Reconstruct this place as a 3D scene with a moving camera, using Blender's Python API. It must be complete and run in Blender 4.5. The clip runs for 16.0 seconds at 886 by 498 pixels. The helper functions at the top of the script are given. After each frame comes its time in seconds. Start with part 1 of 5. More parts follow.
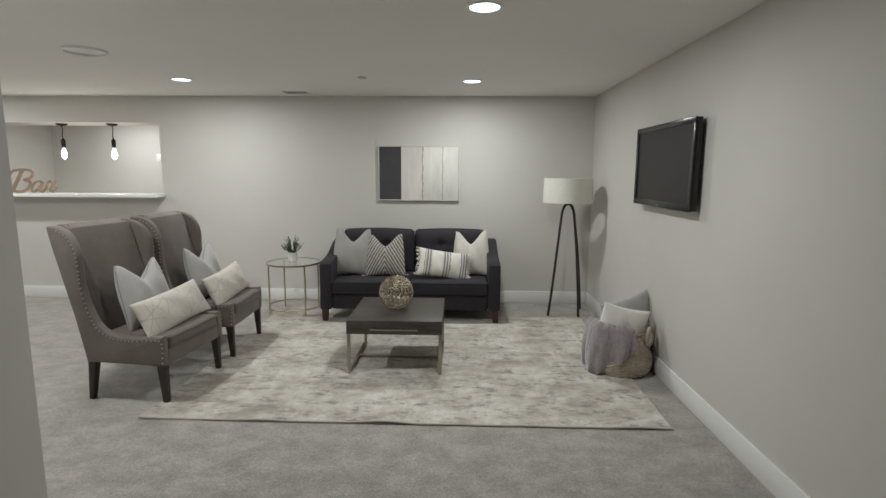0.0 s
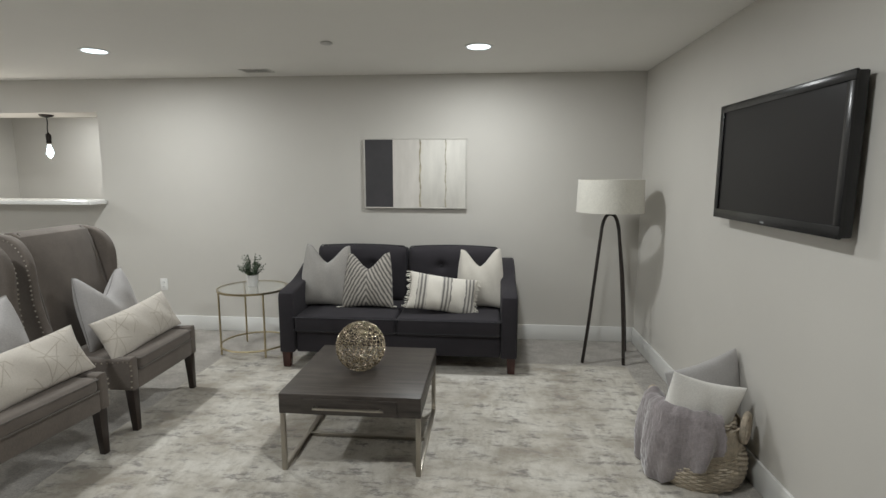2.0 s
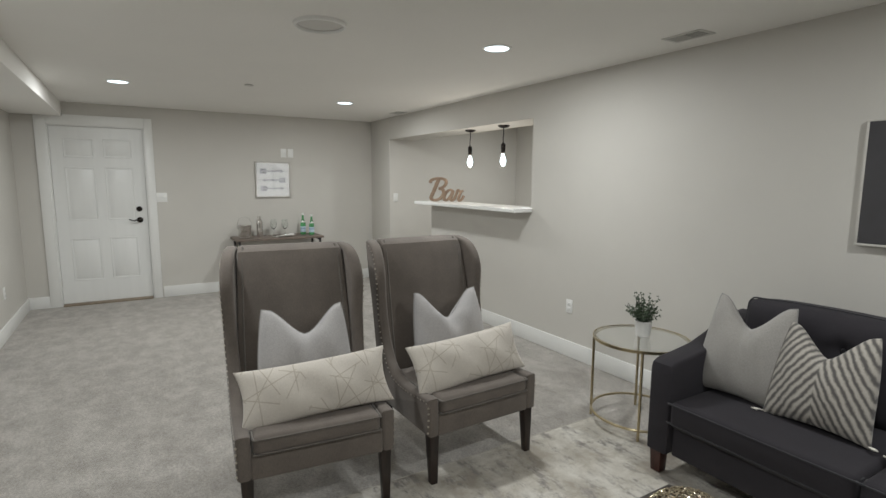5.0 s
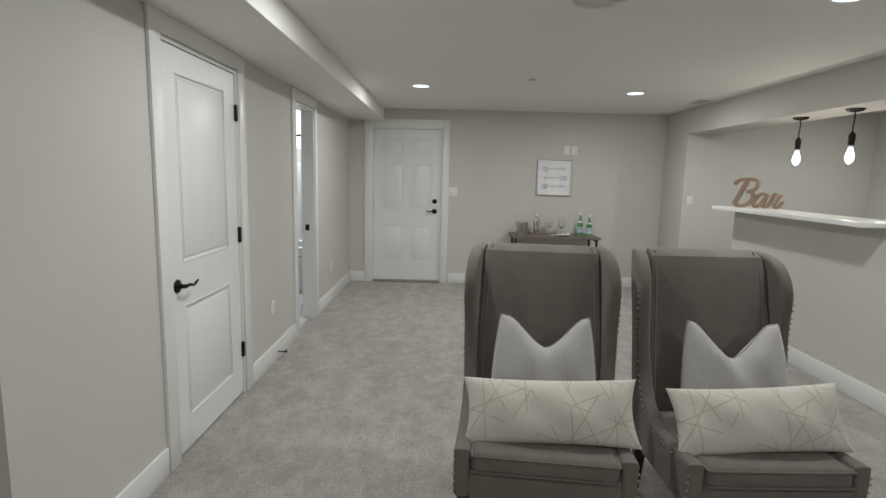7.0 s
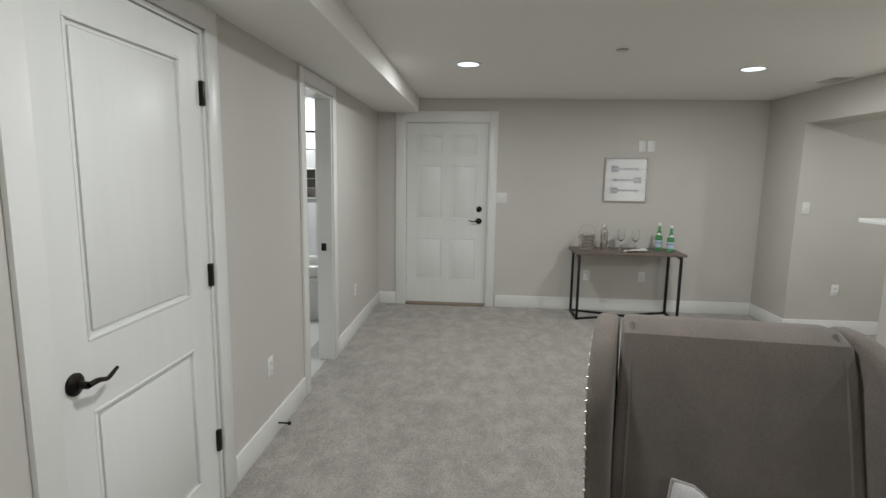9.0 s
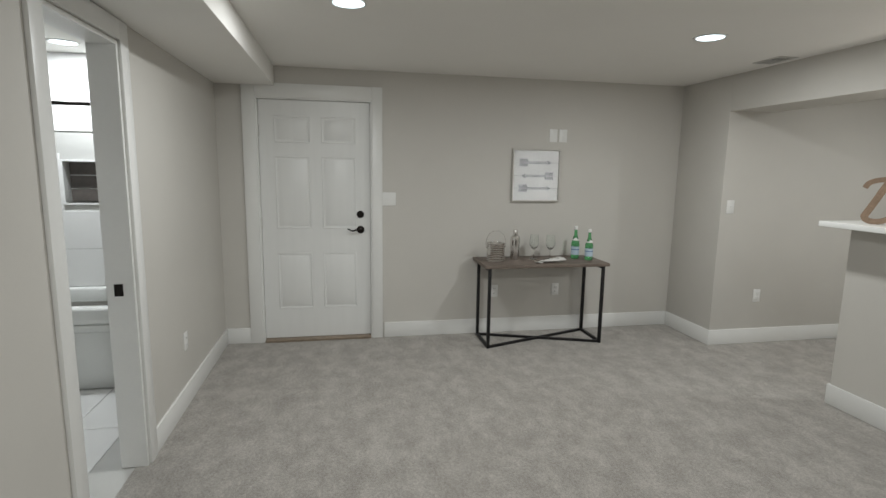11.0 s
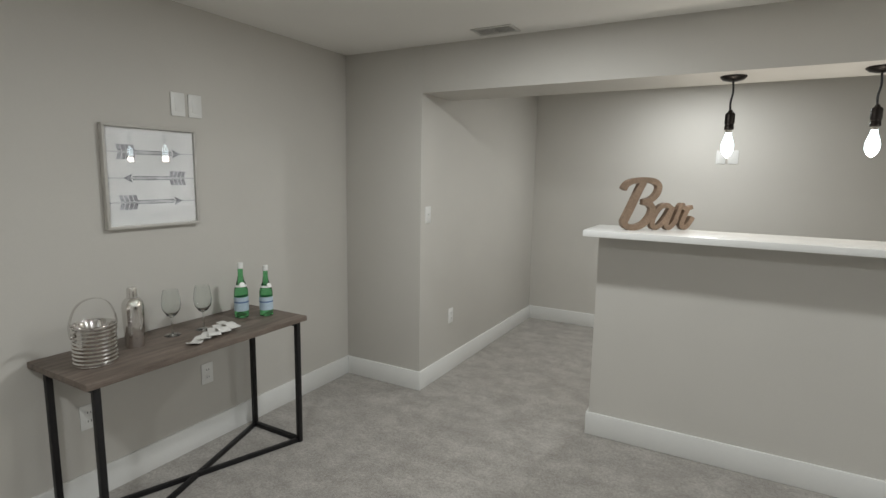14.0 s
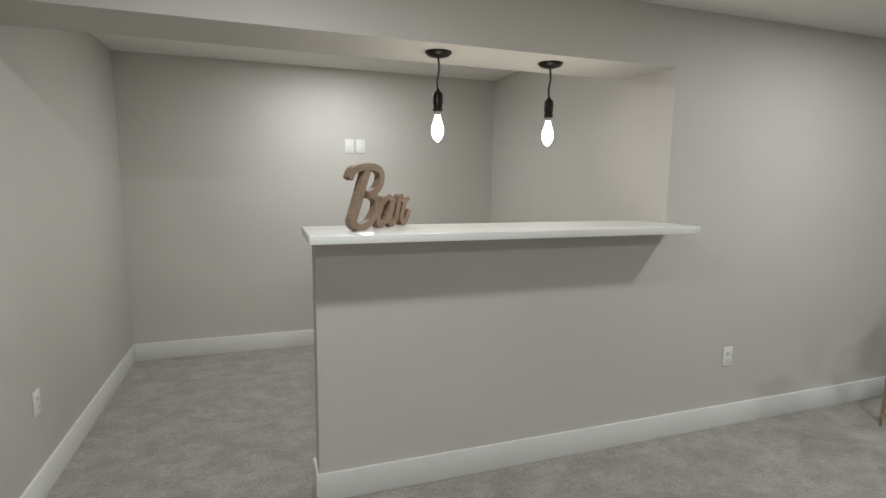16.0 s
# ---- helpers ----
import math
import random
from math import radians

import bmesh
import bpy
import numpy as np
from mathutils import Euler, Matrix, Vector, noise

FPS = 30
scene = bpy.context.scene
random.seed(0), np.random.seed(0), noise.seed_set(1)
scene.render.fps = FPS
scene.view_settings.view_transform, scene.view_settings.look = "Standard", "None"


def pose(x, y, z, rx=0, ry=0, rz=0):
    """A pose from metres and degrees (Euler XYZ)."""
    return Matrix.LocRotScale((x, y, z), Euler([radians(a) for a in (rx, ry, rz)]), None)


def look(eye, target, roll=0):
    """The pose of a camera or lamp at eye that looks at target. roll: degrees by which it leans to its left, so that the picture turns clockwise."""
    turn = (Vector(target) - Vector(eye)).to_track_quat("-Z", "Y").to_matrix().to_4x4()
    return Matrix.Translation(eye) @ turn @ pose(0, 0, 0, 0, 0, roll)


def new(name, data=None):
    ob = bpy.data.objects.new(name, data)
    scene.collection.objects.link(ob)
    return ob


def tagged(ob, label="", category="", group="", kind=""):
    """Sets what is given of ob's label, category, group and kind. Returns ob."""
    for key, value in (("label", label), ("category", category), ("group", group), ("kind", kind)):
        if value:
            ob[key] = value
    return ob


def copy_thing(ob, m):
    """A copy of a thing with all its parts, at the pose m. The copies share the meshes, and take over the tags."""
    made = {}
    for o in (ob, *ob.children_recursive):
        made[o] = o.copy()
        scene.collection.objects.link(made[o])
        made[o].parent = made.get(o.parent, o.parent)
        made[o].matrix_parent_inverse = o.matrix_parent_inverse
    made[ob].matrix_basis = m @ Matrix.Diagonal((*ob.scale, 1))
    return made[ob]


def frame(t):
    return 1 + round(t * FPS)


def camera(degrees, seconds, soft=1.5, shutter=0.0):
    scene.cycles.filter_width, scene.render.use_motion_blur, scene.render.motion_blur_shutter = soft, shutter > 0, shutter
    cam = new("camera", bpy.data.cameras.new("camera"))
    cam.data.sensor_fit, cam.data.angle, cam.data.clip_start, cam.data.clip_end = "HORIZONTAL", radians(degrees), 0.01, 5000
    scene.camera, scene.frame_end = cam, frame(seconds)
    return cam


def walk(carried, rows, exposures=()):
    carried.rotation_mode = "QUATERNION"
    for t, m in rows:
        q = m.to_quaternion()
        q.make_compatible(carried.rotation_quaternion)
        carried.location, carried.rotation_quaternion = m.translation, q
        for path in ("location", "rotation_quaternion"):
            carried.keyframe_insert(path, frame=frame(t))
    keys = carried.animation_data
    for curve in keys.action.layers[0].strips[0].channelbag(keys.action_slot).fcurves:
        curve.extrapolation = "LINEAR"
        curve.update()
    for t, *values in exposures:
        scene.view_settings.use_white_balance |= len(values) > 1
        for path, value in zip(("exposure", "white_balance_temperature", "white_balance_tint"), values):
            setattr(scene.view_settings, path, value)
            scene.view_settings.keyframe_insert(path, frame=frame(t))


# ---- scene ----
cam = camera(81.1, 16.0)
PATH = [
    (0, (-0.259, 0.075, 1.489), (-0.314, 2.054, 1.2), 0.3),
    (0.5, (-0.283, 0.422, 1.508), (-0.349, 2.4, 1.218), 0.4),
    (1, (-0.253, 0.742, 1.485), (-0.325, 2.72, 1.197), 0.2),
    (1.5, (-0.126, 1.08, 1.507), (-0.234, 3.056, 1.215), 0),
    (2, (-0.055, 1.398, 1.486), (-0.227, 3.37, 1.199), 0.1),
    (2.5, (-0.008, 1.713, 1.506), (-0.341, 3.663, 1.213), 0.1),
    (3, (0.056, 1.98, 1.51), (-0.573, 3.856, 1.22), 0),
    (3.5, (0.077, 2.234, 1.479), (-0.868, 3.974, 1.194), 0.2),
    (4, (0.02, 2.482, 1.499), (-1.178, 4.059, 1.216), 0.4),
    (4.5, (-0.013, 2.701, 1.481), (-1.462, 4.054, 1.212), 0.3),
    (5, (-0.005, 2.878, 1.495), (-1.706, 3.896, 1.229), 0.3),
    (5.2, (-0.029, 2.938, 1.479), (-1.795, 3.841, 1.217), 0.7),
    (7.3, (-0.414, 3.123, 1.474), (-2.392, 3.047, 1.188), 1.2),
    (7.5, (-0.525, 3.093, 1.479), (-2.502, 2.998, 1.191), 1.1),
    (8, (-0.834, 3.039, 1.47), (-2.809, 2.909, 1.184), 1),
    (8.2, (-0.965, 3.026, 1.488), (-2.939, 2.88, 1.202), 1),
    (10.3, (-2.259, 2.805, 1.527), (-4.235, 2.849, 1.218), 0.8),
    (10.5, (-2.4, 2.798, 1.513), (-4.373, 2.918, 1.206), 1.1),
    (11, (-2.752, 2.79, 1.53), (-4.691, 3.169, 1.223), 0.9),
    (11.5, (-3.116, 2.835, 1.513), (-4.985, 3.482, 1.214), 0.7),
    (12, (-3.439, 2.961, 1.504), (-5.226, 3.81, 1.207), 0.6),
    (12.5, (-3.773, 3.014, 1.527), (-5.426, 4.1, 1.231), 0.8),
    (13, (-4.1, 3.039, 1.495), (-5.596, 4.334, 1.203), 0.8),
    (13.5, (-4.458, 3.049, 1.495), (-5.736, 4.561, 1.209), 0.9),
    (14, (-4.848, 3.022, 1.518), (-5.814, 4.75, 1.233), 1),
    (14.5, (-5.12, 3.143, 1.513), (-5.724, 5.027, 1.225), 0.6),
    (15, (-5.315, 3.338, 1.506), (-5.48, 5.311, 1.22), 0.8),
    (15.5, (-5.614, 3.575, 1.478), (-5.298, 5.53, 1.2), 1),
    (16, (-5.709, 3.775, 1.473), (-5.051, 5.643, 1.193), 0.8),
]
walk(cam, [(t, look(eye, target, roll)) for t, eye, target, roll in PATH], [(0, -0.05), (5, -0.11), (7.5, -0.31), (11, -0.26), (14, -0.26), (16, -0.34)])

# ---- light ----
CEIL, SOF = 2.337, 2.043
DOWN = [(-0.13, 2.89), (-2.80, 2.86), (-5.52, 2.835), (-0.135, 5.05), (-2.82, 4.96), (-5.668, 4.98)]
LAMP_W, PENDANT_W, BATH_W = 20.5, 3.2, 22.0
COOL, WARM = (0.955, 0.985, 0.985), (1.0, 0.90, 0.78)
world = bpy.data.worlds.new("world")
scene.world = world
world.use_nodes = True
world.node_tree.nodes["Background"].inputs[0].default_value = (0.02, 0.02, 0.02, 1)
world.node_tree.nodes["Background"].inputs[1].default_value = 0.2


def disk_lamp(x, y, z, watts, colour, size=0.14, spread=180):
    data = bpy.data.lights.new("downlight_beam", "AREA")
    data.shape, data.size, data.energy, data.color, data.spread = "DISK", size, watts, colour, radians(spread)
    ob = new("downlight_beam", data)
    ob.location = (x, y, z)
    return ob


for lx, ly in DOWN:
    disk_lamp(lx, ly, CEIL - 0.012, LAMP_W, COOL)
# Unseen lamp, added to brighten the bathroom.
disk_lamp(-6.85, 0.95, CEIL - 0.012, BATH_W, (0.92, 0.97, 1.0))
disk_lamp(-5.15, 7.45, CEIL - 0.012, LAMP_W, COOL)
PEND = [(-4.906, 6.157), (-4.307, 6.163)]
for px, py in PEND:
    data = bpy.data.lights.new("bulb_glow", "POINT")
    data.energy, data.color, data.shadow_soft_size = PENDANT_W, WARM, 0.03
    new("bulb_glow", data).location = (px, py, SOF - 0.42)


# ---- materials ----
def nodes_of(name):
    m = bpy.data.materials.new(name)
    m.use_nodes = True
    return m, m.node_tree, m.node_tree.nodes["Principled BSDF"]


def noise_node(nt, scale, detail=4.0, rough=0.6, stretch=None, rot=None):
    tc = nt.nodes.new("ShaderNodeTexCoord")
    n = nt.nodes.new("ShaderNodeTexNoise")
    n.inputs["Scale"].default_value, n.inputs["Detail"].default_value, n.inputs["Roughness"].default_value = scale, detail, rough
    if stretch:
        mp = nt.nodes.new("ShaderNodeMapping")
        mp.inputs["Scale"].default_value = stretch
        if rot:
            mp.inputs["Rotation"].default_value = rot
        nt.links.new(tc.outputs["Object"], mp.inputs["Vector"])
        nt.links.new(mp.outputs["Vector"], n.inputs["Vector"])
    else:
        nt.links.new(tc.outputs["Object"], n.inputs["Vector"])
    return n


def ramp_node(nt, src, stops):
    r = nt.nodes.new("ShaderNodeValToRGB")
    while len(r.color_ramp.elements) < len(stops):
        r.color_ramp.elements.new(0.5)
    for e, (p, c) in zip(r.color_ramp.elements, stops):
        e.position, e.color = p, (*c, 1)
    nt.links.new(src, r.inputs["Fac"])
    return r


def mix_colour(nt, a, b, fac, mode="MIX"):
    m = nt.nodes.new("ShaderNodeMix")
    m.data_type, m.blend_type = "RGBA", mode
    for sock, v in ((m.inputs["Factor"], fac), (m.inputs["A"], a), (m.inputs["B"], b)):
        if isinstance(v, (int, float)):
            sock.default_value = v
        elif isinstance(v, tuple):
            sock.default_value = (*v, 1)
        else:
            nt.links.new(v, sock)
    return m.outputs["Result"]


def add_bump(nt, bsdf, src, strength, dist):
    b = nt.nodes.new("ShaderNodeBump")
    b.inputs["Strength"].default_value, b.inputs["Distance"].default_value = strength, dist
    nt.links.new(src, b.inputs["Height"])
    nt.links.new(b.outputs["Normal"], bsdf.inputs["Normal"])


def shade(c, k):
    return tuple(min(1.0, v * k) for v in c)


def mat(name, colour, rough=0.6, metal=0.0, vary=0.08, big=2.5, fine=150.0, bump=0.1, dist=0.002, coat=0.0, sheen=0.0, stretch=None):
    """A surface with slow variation of tone, fine grain and relief."""
    m, nt, b = nodes_of(name)
    slow, grain = noise_node(nt, big, 4, 0.6, stretch), noise_node(nt, fine, 3, 0.6, stretch)
    tone = ramp_node(nt, slow.outputs["Fac"], [(0.3, shade(colour, 1 - vary)), (0.7, shade(colour, 1 + vary))])
    dust = ramp_node(nt, grain.outputs["Fac"], [(0.3, (1 - vary,) * 3), (0.7, (1, 1, 1))])
    nt.links.new(mix_colour(nt, tone.outputs["Color"], dust.outputs["Color"], 0.7, "MULTIPLY"), b.inputs["Base Color"])
    b.inputs["Roughness"].default_value, b.inputs["Metallic"].default_value = rough, metal
    b.inputs["Coat Weight"].default_value, b.inputs["Sheen Weight"].default_value = coat, sheen
    if bump:
        add_bump(nt, b, grain.outputs["Fac"], bump, dist)
    return m


def glass(name, colour, rough=0.0, ior=1.45):
    m, nt, b = nodes_of(name)
    b.inputs["Base Color"].default_value, b.inputs["Roughness"].default_value = (*colour, 1), rough
    b.inputs["Transmission Weight"].default_value, b.inputs["IOR"].default_value = 1.0, ior
    return m


def glow(name, colour, strength):
    m, nt, b = nodes_of(name)
    b.inputs["Base Color"].default_value = (0.8, 0.8, 0.8, 1)
    b.inputs["Emission Color"].default_value, b.inputs["Emission Strength"].default_value = (*colour, 1), strength
    return m


def carpet_mat():
    m, nt, b = nodes_of("carpet_pile")
    brush, tuft, speck = noise_node(nt, 5.5, 10, 0.76, (1.0, 1.25, 1)), noise_node(nt, 230, 2, 0.7), noise_node(nt, 70, 5, 0.8)
    base = ramp_node(nt, brush.outputs["Fac"], [(0.38, (0.352, 0.325, 0.292)), (0.49, (0.420, 0.391, 0.354)), (0.60, (0.515, 0.483, 0.442))])
    grain = ramp_node(nt, speck.outputs["Fac"], [(0.34, (0.62, 0.62, 0.62)), (0.64, (1.2, 1.2, 1.2))])
    tip = ramp_node(nt, tuft.outputs["Fac"], [(0.3, (0.66, 0.66, 0.66)), (0.7, (1.12, 1.12, 1.12))])
    c = mix_colour(nt, base.outputs["Color"], grain.outputs["Color"], 0.9, "MULTIPLY")
    nt.links.new(mix_colour(nt, c, tip.outputs["Color"], 0.9, "MULTIPLY"), b.inputs["Base Color"])
    b.inputs["Roughness"].default_value, b.inputs["Sheen Weight"].default_value = 0.95, 0.25
    h = mix_colour(nt, speck.outputs["Fac"], tuft.outputs["Fac"], 0.5)
    add_bump(nt, b, h, 0.8, 0.012)
    return m


def rug_mat():
    m, nt, b = nodes_of("distressed_rug")
    patch = noise_node(nt, 2.4, 5, 0.65, (1.0, 1.3, 1))
    wear = noise_node(nt, 8.0, 10, 0.78, (0.75, 1.7, 1))
    wear2 = noise_node(nt, 3.2, 8, 0.8, (1.0, 1.2, 1))
    cross = noise_node(nt, 10.0, 9, 0.78, (1.7, 0.7, 1))
    weave = noise_node(nt, 260, 2, 0.6)
    base = ramp_node(nt, patch.outputs["Fac"], [(0.36, (0.36, 0.325, 0.275)), (0.47, (0.51, 0.48, 0.425)), (0.60, (0.64, 0.615, 0.56))])
    marks = ramp_node(nt, wear.outputs["Fac"], [(0.51, (0, 0, 0)), (0.59, (1, 1, 1))])
    marks2 = ramp_node(nt, cross.outputs["Fac"], [(0.46, (0, 0, 0)), (0.62, (0.75, 0.75, 0.75))])
    gate = ramp_node(nt, wear2.outputs["Fac"], [(0.37, (0.06, 0.06, 0.06)), (0.55, (1, 1, 1))])
    k = mix_colour(nt, marks.outputs["Color"], gate.outputs["Color"], 1.0, "MULTIPLY")
    k2 = mix_colour(nt, marks2.outputs["Color"], gate.outputs["Color"], 1.0, "MULTIPLY")
    c = mix_colour(nt, base.outputs["Color"], (0.36, 0.325, 0.27), k2)
    c = mix_colour(nt, c, (0.25, 0.232, 0.215), k)
    fine = ramp_node(nt, weave.outputs["Fac"], [(0.3, (0.84, 0.84, 0.84)), (0.7, (1.06, 1.06, 1.06))])
    nt.links.new(mix_colour(nt, c, fine.outputs["Color"], 0.9, "MULTIPLY"), b.inputs["Base Color"])
    b.inputs["Roughness"].default_value = 0.92
    add_bump(nt, b, weave.outputs["Fac"], 0.4, 0.003)
    return m


def wood_mat(name, dark, light, scale=3.0, axis=(1, 12, 12), rough=0.45):
    m, nt, b = nodes_of(name)
    g1, g2 = noise_node(nt, scale, 6, 0.65, axis), noise_node(nt, scale * 9, 4, 0.7, axis)
    c = ramp_node(nt, g1.outputs["Fac"], [(0.32, dark), (0.66, light)])
    f = ramp_node(nt, g2.outputs["Fac"], [(0.35, (0.7, 0.7, 0.7)), (0.65, (1.1, 1.1, 1.1))])
    nt.links.new(mix_colour(nt, c.outputs["Color"], f.outputs["Color"], 0.8, "MULTIPLY"), b.inputs["Base Color"])
    b.inputs["Roughness"].default_value = rough
    add_bump(nt, b, g2.outputs["Fac"], 0.2, 0.002)
    return m


def cloth_mat(name, colour, vary=0.12, thread=420.0, rough=0.9, sheen=0.3, bump=0.35):
    """Woven cloth: crossed threads and soft blotches."""
    m, nt, b = nodes_of(name)
    wx, wz = noise_node(nt, thread, 2, 0.5, (0.25, 1, 1)), noise_node(nt, thread, 2, 0.5, (1, 1, 0.25))
    slow = noise_node(nt, 6, 4, 0.6)
    th = mix_colour(nt, wx.outputs["Fac"], wz.outputs["Fac"], 0.5)
    base = ramp_node(nt, slow.outputs["Fac"], [(0.3, shade(colour, 1 - vary)), (0.7, shade(colour, 1 + vary))])
    tr = ramp_node(nt, th, [(0.36, (0.80, 0.80, 0.80)), (0.64, (1.1, 1.1, 1.1))])
    nt.links.new(mix_colour(nt, base.outputs["Color"], tr.outputs["Color"], 0.8, "MULTIPLY"), b.inputs["Base Color"])
    b.inputs["Roughness"].default_value, b.inputs["Sheen Weight"].default_value = rough, sheen
    add_bump(nt, b, th, bump, 0.002)
    return m


def pattern_cloth(name, ground, ink, kind):
    """Cloth with a woven pattern in its own width (x) and height (z): chevrons, stripes or thin crossing lines."""
    m, nt, b = nodes_of(name)
    tc = nt.nodes.new("ShaderNodeTexCoord")
    sep = nt.nodes.new("ShaderNodeSeparateXYZ")
    nt.links.new(tc.outputs["Object"], sep.inputs[0])

    def op(kind_, a, bb=None):
        n = nt.nodes.new("ShaderNodeMath")
        n.operation = kind_
        for i, v in enumerate((a, bb)):
            if v is None:
                continue
            if isinstance(v, (int, float)):
                n.inputs[i].default_value = v
            else:
                nt.links.new(v, n.inputs[i])
        return n.outputs[0]

    wob = noise_node(nt, 14, 4, 0.7)
    if kind == "chevron":
        fold = op("ABSOLUTE", op("SUBTRACT", op("FRACT", op("MULTIPLY", op("ADD", sep.outputs["X"], 0.2273), 2.2)), 0.5))
        s = op("SINE", op("ADD", op("ADD", op("MULTIPLY", sep.outputs["Z"], 115.0), op("MULTIPLY", fold, 85.0)), op("MULTIPLY", wob.outputs["Fac"], 6.0)))
        fac = op("MULTIPLY", op("ADD", s, 0.75), 0.62)
    elif kind == "stripe":
        a = op("SINE", op("ADD", op("MULTIPLY", sep.outputs["X"], 33.0), op("MULTIPLY", wob.outputs["Fac"], 1.6)))
        t = op("SINE", op("ADD", op("MULTIPLY", sep.outputs["X"], 210.0), op("MULTIPLY", wob.outputs["Fac"], 3.0)))
        fac = op("MULTIPLY", op("GREATER_THAN", a, 0.25), op("ADD", op("MULTIPLY", t, 0.4), 0.5))
    else:
        fac = None
        for ang, sc, off in ((0.5, 8, 0.2), (-0.6, 9, 1.1), (1.25, 7, 2.3), (-1.2, 8, 0.4), (0.05, 6, 3.0)):
            u = op("ADD", op("MULTIPLY", sep.outputs["X"], math.cos(ang) * sc), op("MULTIPLY", sep.outputs["Z"], math.sin(ang) * sc))
            line = op("LESS_THAN", op("ABSOLUTE", op("SUBTRACT", op("FRACT", op("ADD", u, off)), 0.5)), 0.012 * sc / 5)
            gate = op("GREATER_THAN", noise_node(nt, 5 + off, 1, 0.5).outputs["Fac"], 0.46)
            line = op("MULTIPLY", line, gate)
            fac = line if fac is None else op("MAXIMUM", fac, line)
        fac = op("MULTIPLY", fac, 0.55)
    thread = noise_node(nt, 380, 2, 0.6)
    tr = ramp_node(nt, thread.outputs["Fac"], [(0.35, (0.8, 0.8, 0.8)), (0.65, (1.08, 1.08, 1.08))])
    c = mix_colour(nt, ground, ink, fac)
    nt.links.new(mix_colour(nt, c, tr.outputs["Color"], 0.8, "MULTIPLY"), b.inputs["Base Color"])
    b.inputs["Roughness"].default_value, b.inputs["Sheen Weight"].default_value = 0.9, 0.2
    add_bump(nt, b, thread.outputs["Fac"], 0.3, 0.002)
    return m


M_WALL = mat("greige_wall_paint", (0.585, 0.565, 0.525), 0.62, vary=0.025, big=1.2, fine=120, bump=0.08, dist=0.0015)
M_CEIL = mat("flat_ceiling_paint", (0.85, 0.835, 0.80), 0.85, vary=0.02, big=0.8, fine=90, bump=0.15, dist=0.002)
M_TRIM = mat("white_semigloss_trim", (0.78, 0.78, 0.76), 0.35, vary=0.02, big=3, fine=60, bump=0.04)
M_DOOR = mat("white_door_paint", (0.78, 0.785, 0.77), 0.38, vary=0.02, big=2, fine=200, bump=0.05, stretch=(8, 8, 0.6))
M_COUNTER = mat("white_counter", (0.82, 0.82, 0.80), 0.22, vary=0.02, big=4, fine=80, bump=0.0)
M_CARPET, M_RUG = carpet_mat(), rug_mat()
M_RUGEDGE = cloth_mat("rug_binding", (0.45, 0.42, 0.36))
M_CHAIR = cloth_mat("taupe_linen", (0.140, 0.118, 0.101), thread=300, vary=0.14, sheen=0.15, bump=0.5)
M_WELT = cloth_mat("taupe_welt", (0.13, 0.115, 0.10))
M_LEG = wood_mat("espresso_wood", (0.012, 0.008, 0.006), (0.035, 0.022, 0.017), 4, (10, 10, 1), 0.35)
M_NAIL = mat("nickel_nailhead", (0.54, 0.50, 0.44), 0.32, 1.0, bump=0.0)
M_SOFA = cloth_mat("charcoal_navy_cloth", (0.0212, 0.0184, 0.0232), thread=500, sheen=0.03)
M_SOFAWELT = cloth_mat("charcoal_piping", (0.010, 0.010, 0.014))
M_SOFALEG = wood_mat("cherry_leg", (0.03, 0.008, 0.006), (0.07, 0.022, 0.016), 4, (10, 10, 1), 0.35)
M_TABLE = wood_mat("smoked_oak", (0.026, 0.021, 0.018), (0.078, 0.065, 0.056), 3.0, (1, 14, 14), 0.42)
M_STEEL = mat("brushed_nickel", (0.42, 0.39, 0.34), 0.35, 1.0, vary=0.05, fine=400, bump=0.03)
M_GOLD = mat("champagne_metal", (0.50, 0.42, 0.27), 0.32, 1.0, vary=0.05, fine=300, bump=0.03)
M_ORB = mat("antique_gold_wire", (0.50, 0.44, 0.34), 0.22, 1.0, vary=0.15, big=30, fine=200, bump=0.03)
M_BLACK = mat("black_iron", (0.018, 0.017, 0.018), 0.45, 0.4, vary=0.1, bump=0.05)
M_BRONZE = mat("oil_rubbed_bronze", (0.022, 0.018, 0.016), 0.38, 0.8, vary=0.1, bump=0.04)
M_LAMPLEG = wood_mat("black_brown_lamp_leg", (0.012, 0.009, 0.008), (0.03, 0.02, 0.016), 4, (10, 10, 1), 0.4)
M_SHADE = cloth_mat("cream_linen_shade", (0.66, 0.64, 0.575), vary=0.04, thread=300, bump=0.2)
M_GREYPIL = cloth_mat("pale_grey_linen", (0.42, 0.405, 0.40), vary=0.06)
M_WARMGREY = cloth_mat("warm_grey_cloth", (0.33, 0.315, 0.295), vary=0.05)
M_PIPING = cloth_mat("grey_piping", (0.30, 0.29, 0.28))
M_CREAM = cloth_mat("cream_cloth", (0.54, 0.51, 0.455), vary=0.05)
M_WHITEPIL = cloth_mat("white_cotton", (0.76, 0.74, 0.70), vary=0.04)
M_LUMBAR = pattern_cloth("cream_lattice_cloth", (0.60, 0.555, 0.495), (0.34, 0.29, 0.22), "lines")
M_CHEV = pattern_cloth("grey_chevron_cloth", (0.44, 0.41, 0.365), (0.10, 0.093, 0.088), "chevron")
M_STRIPE = pattern_cloth("striped_cloth", (0.70, 0.665, 0.60), (0.085, 0.08, 0.08), "stripe")
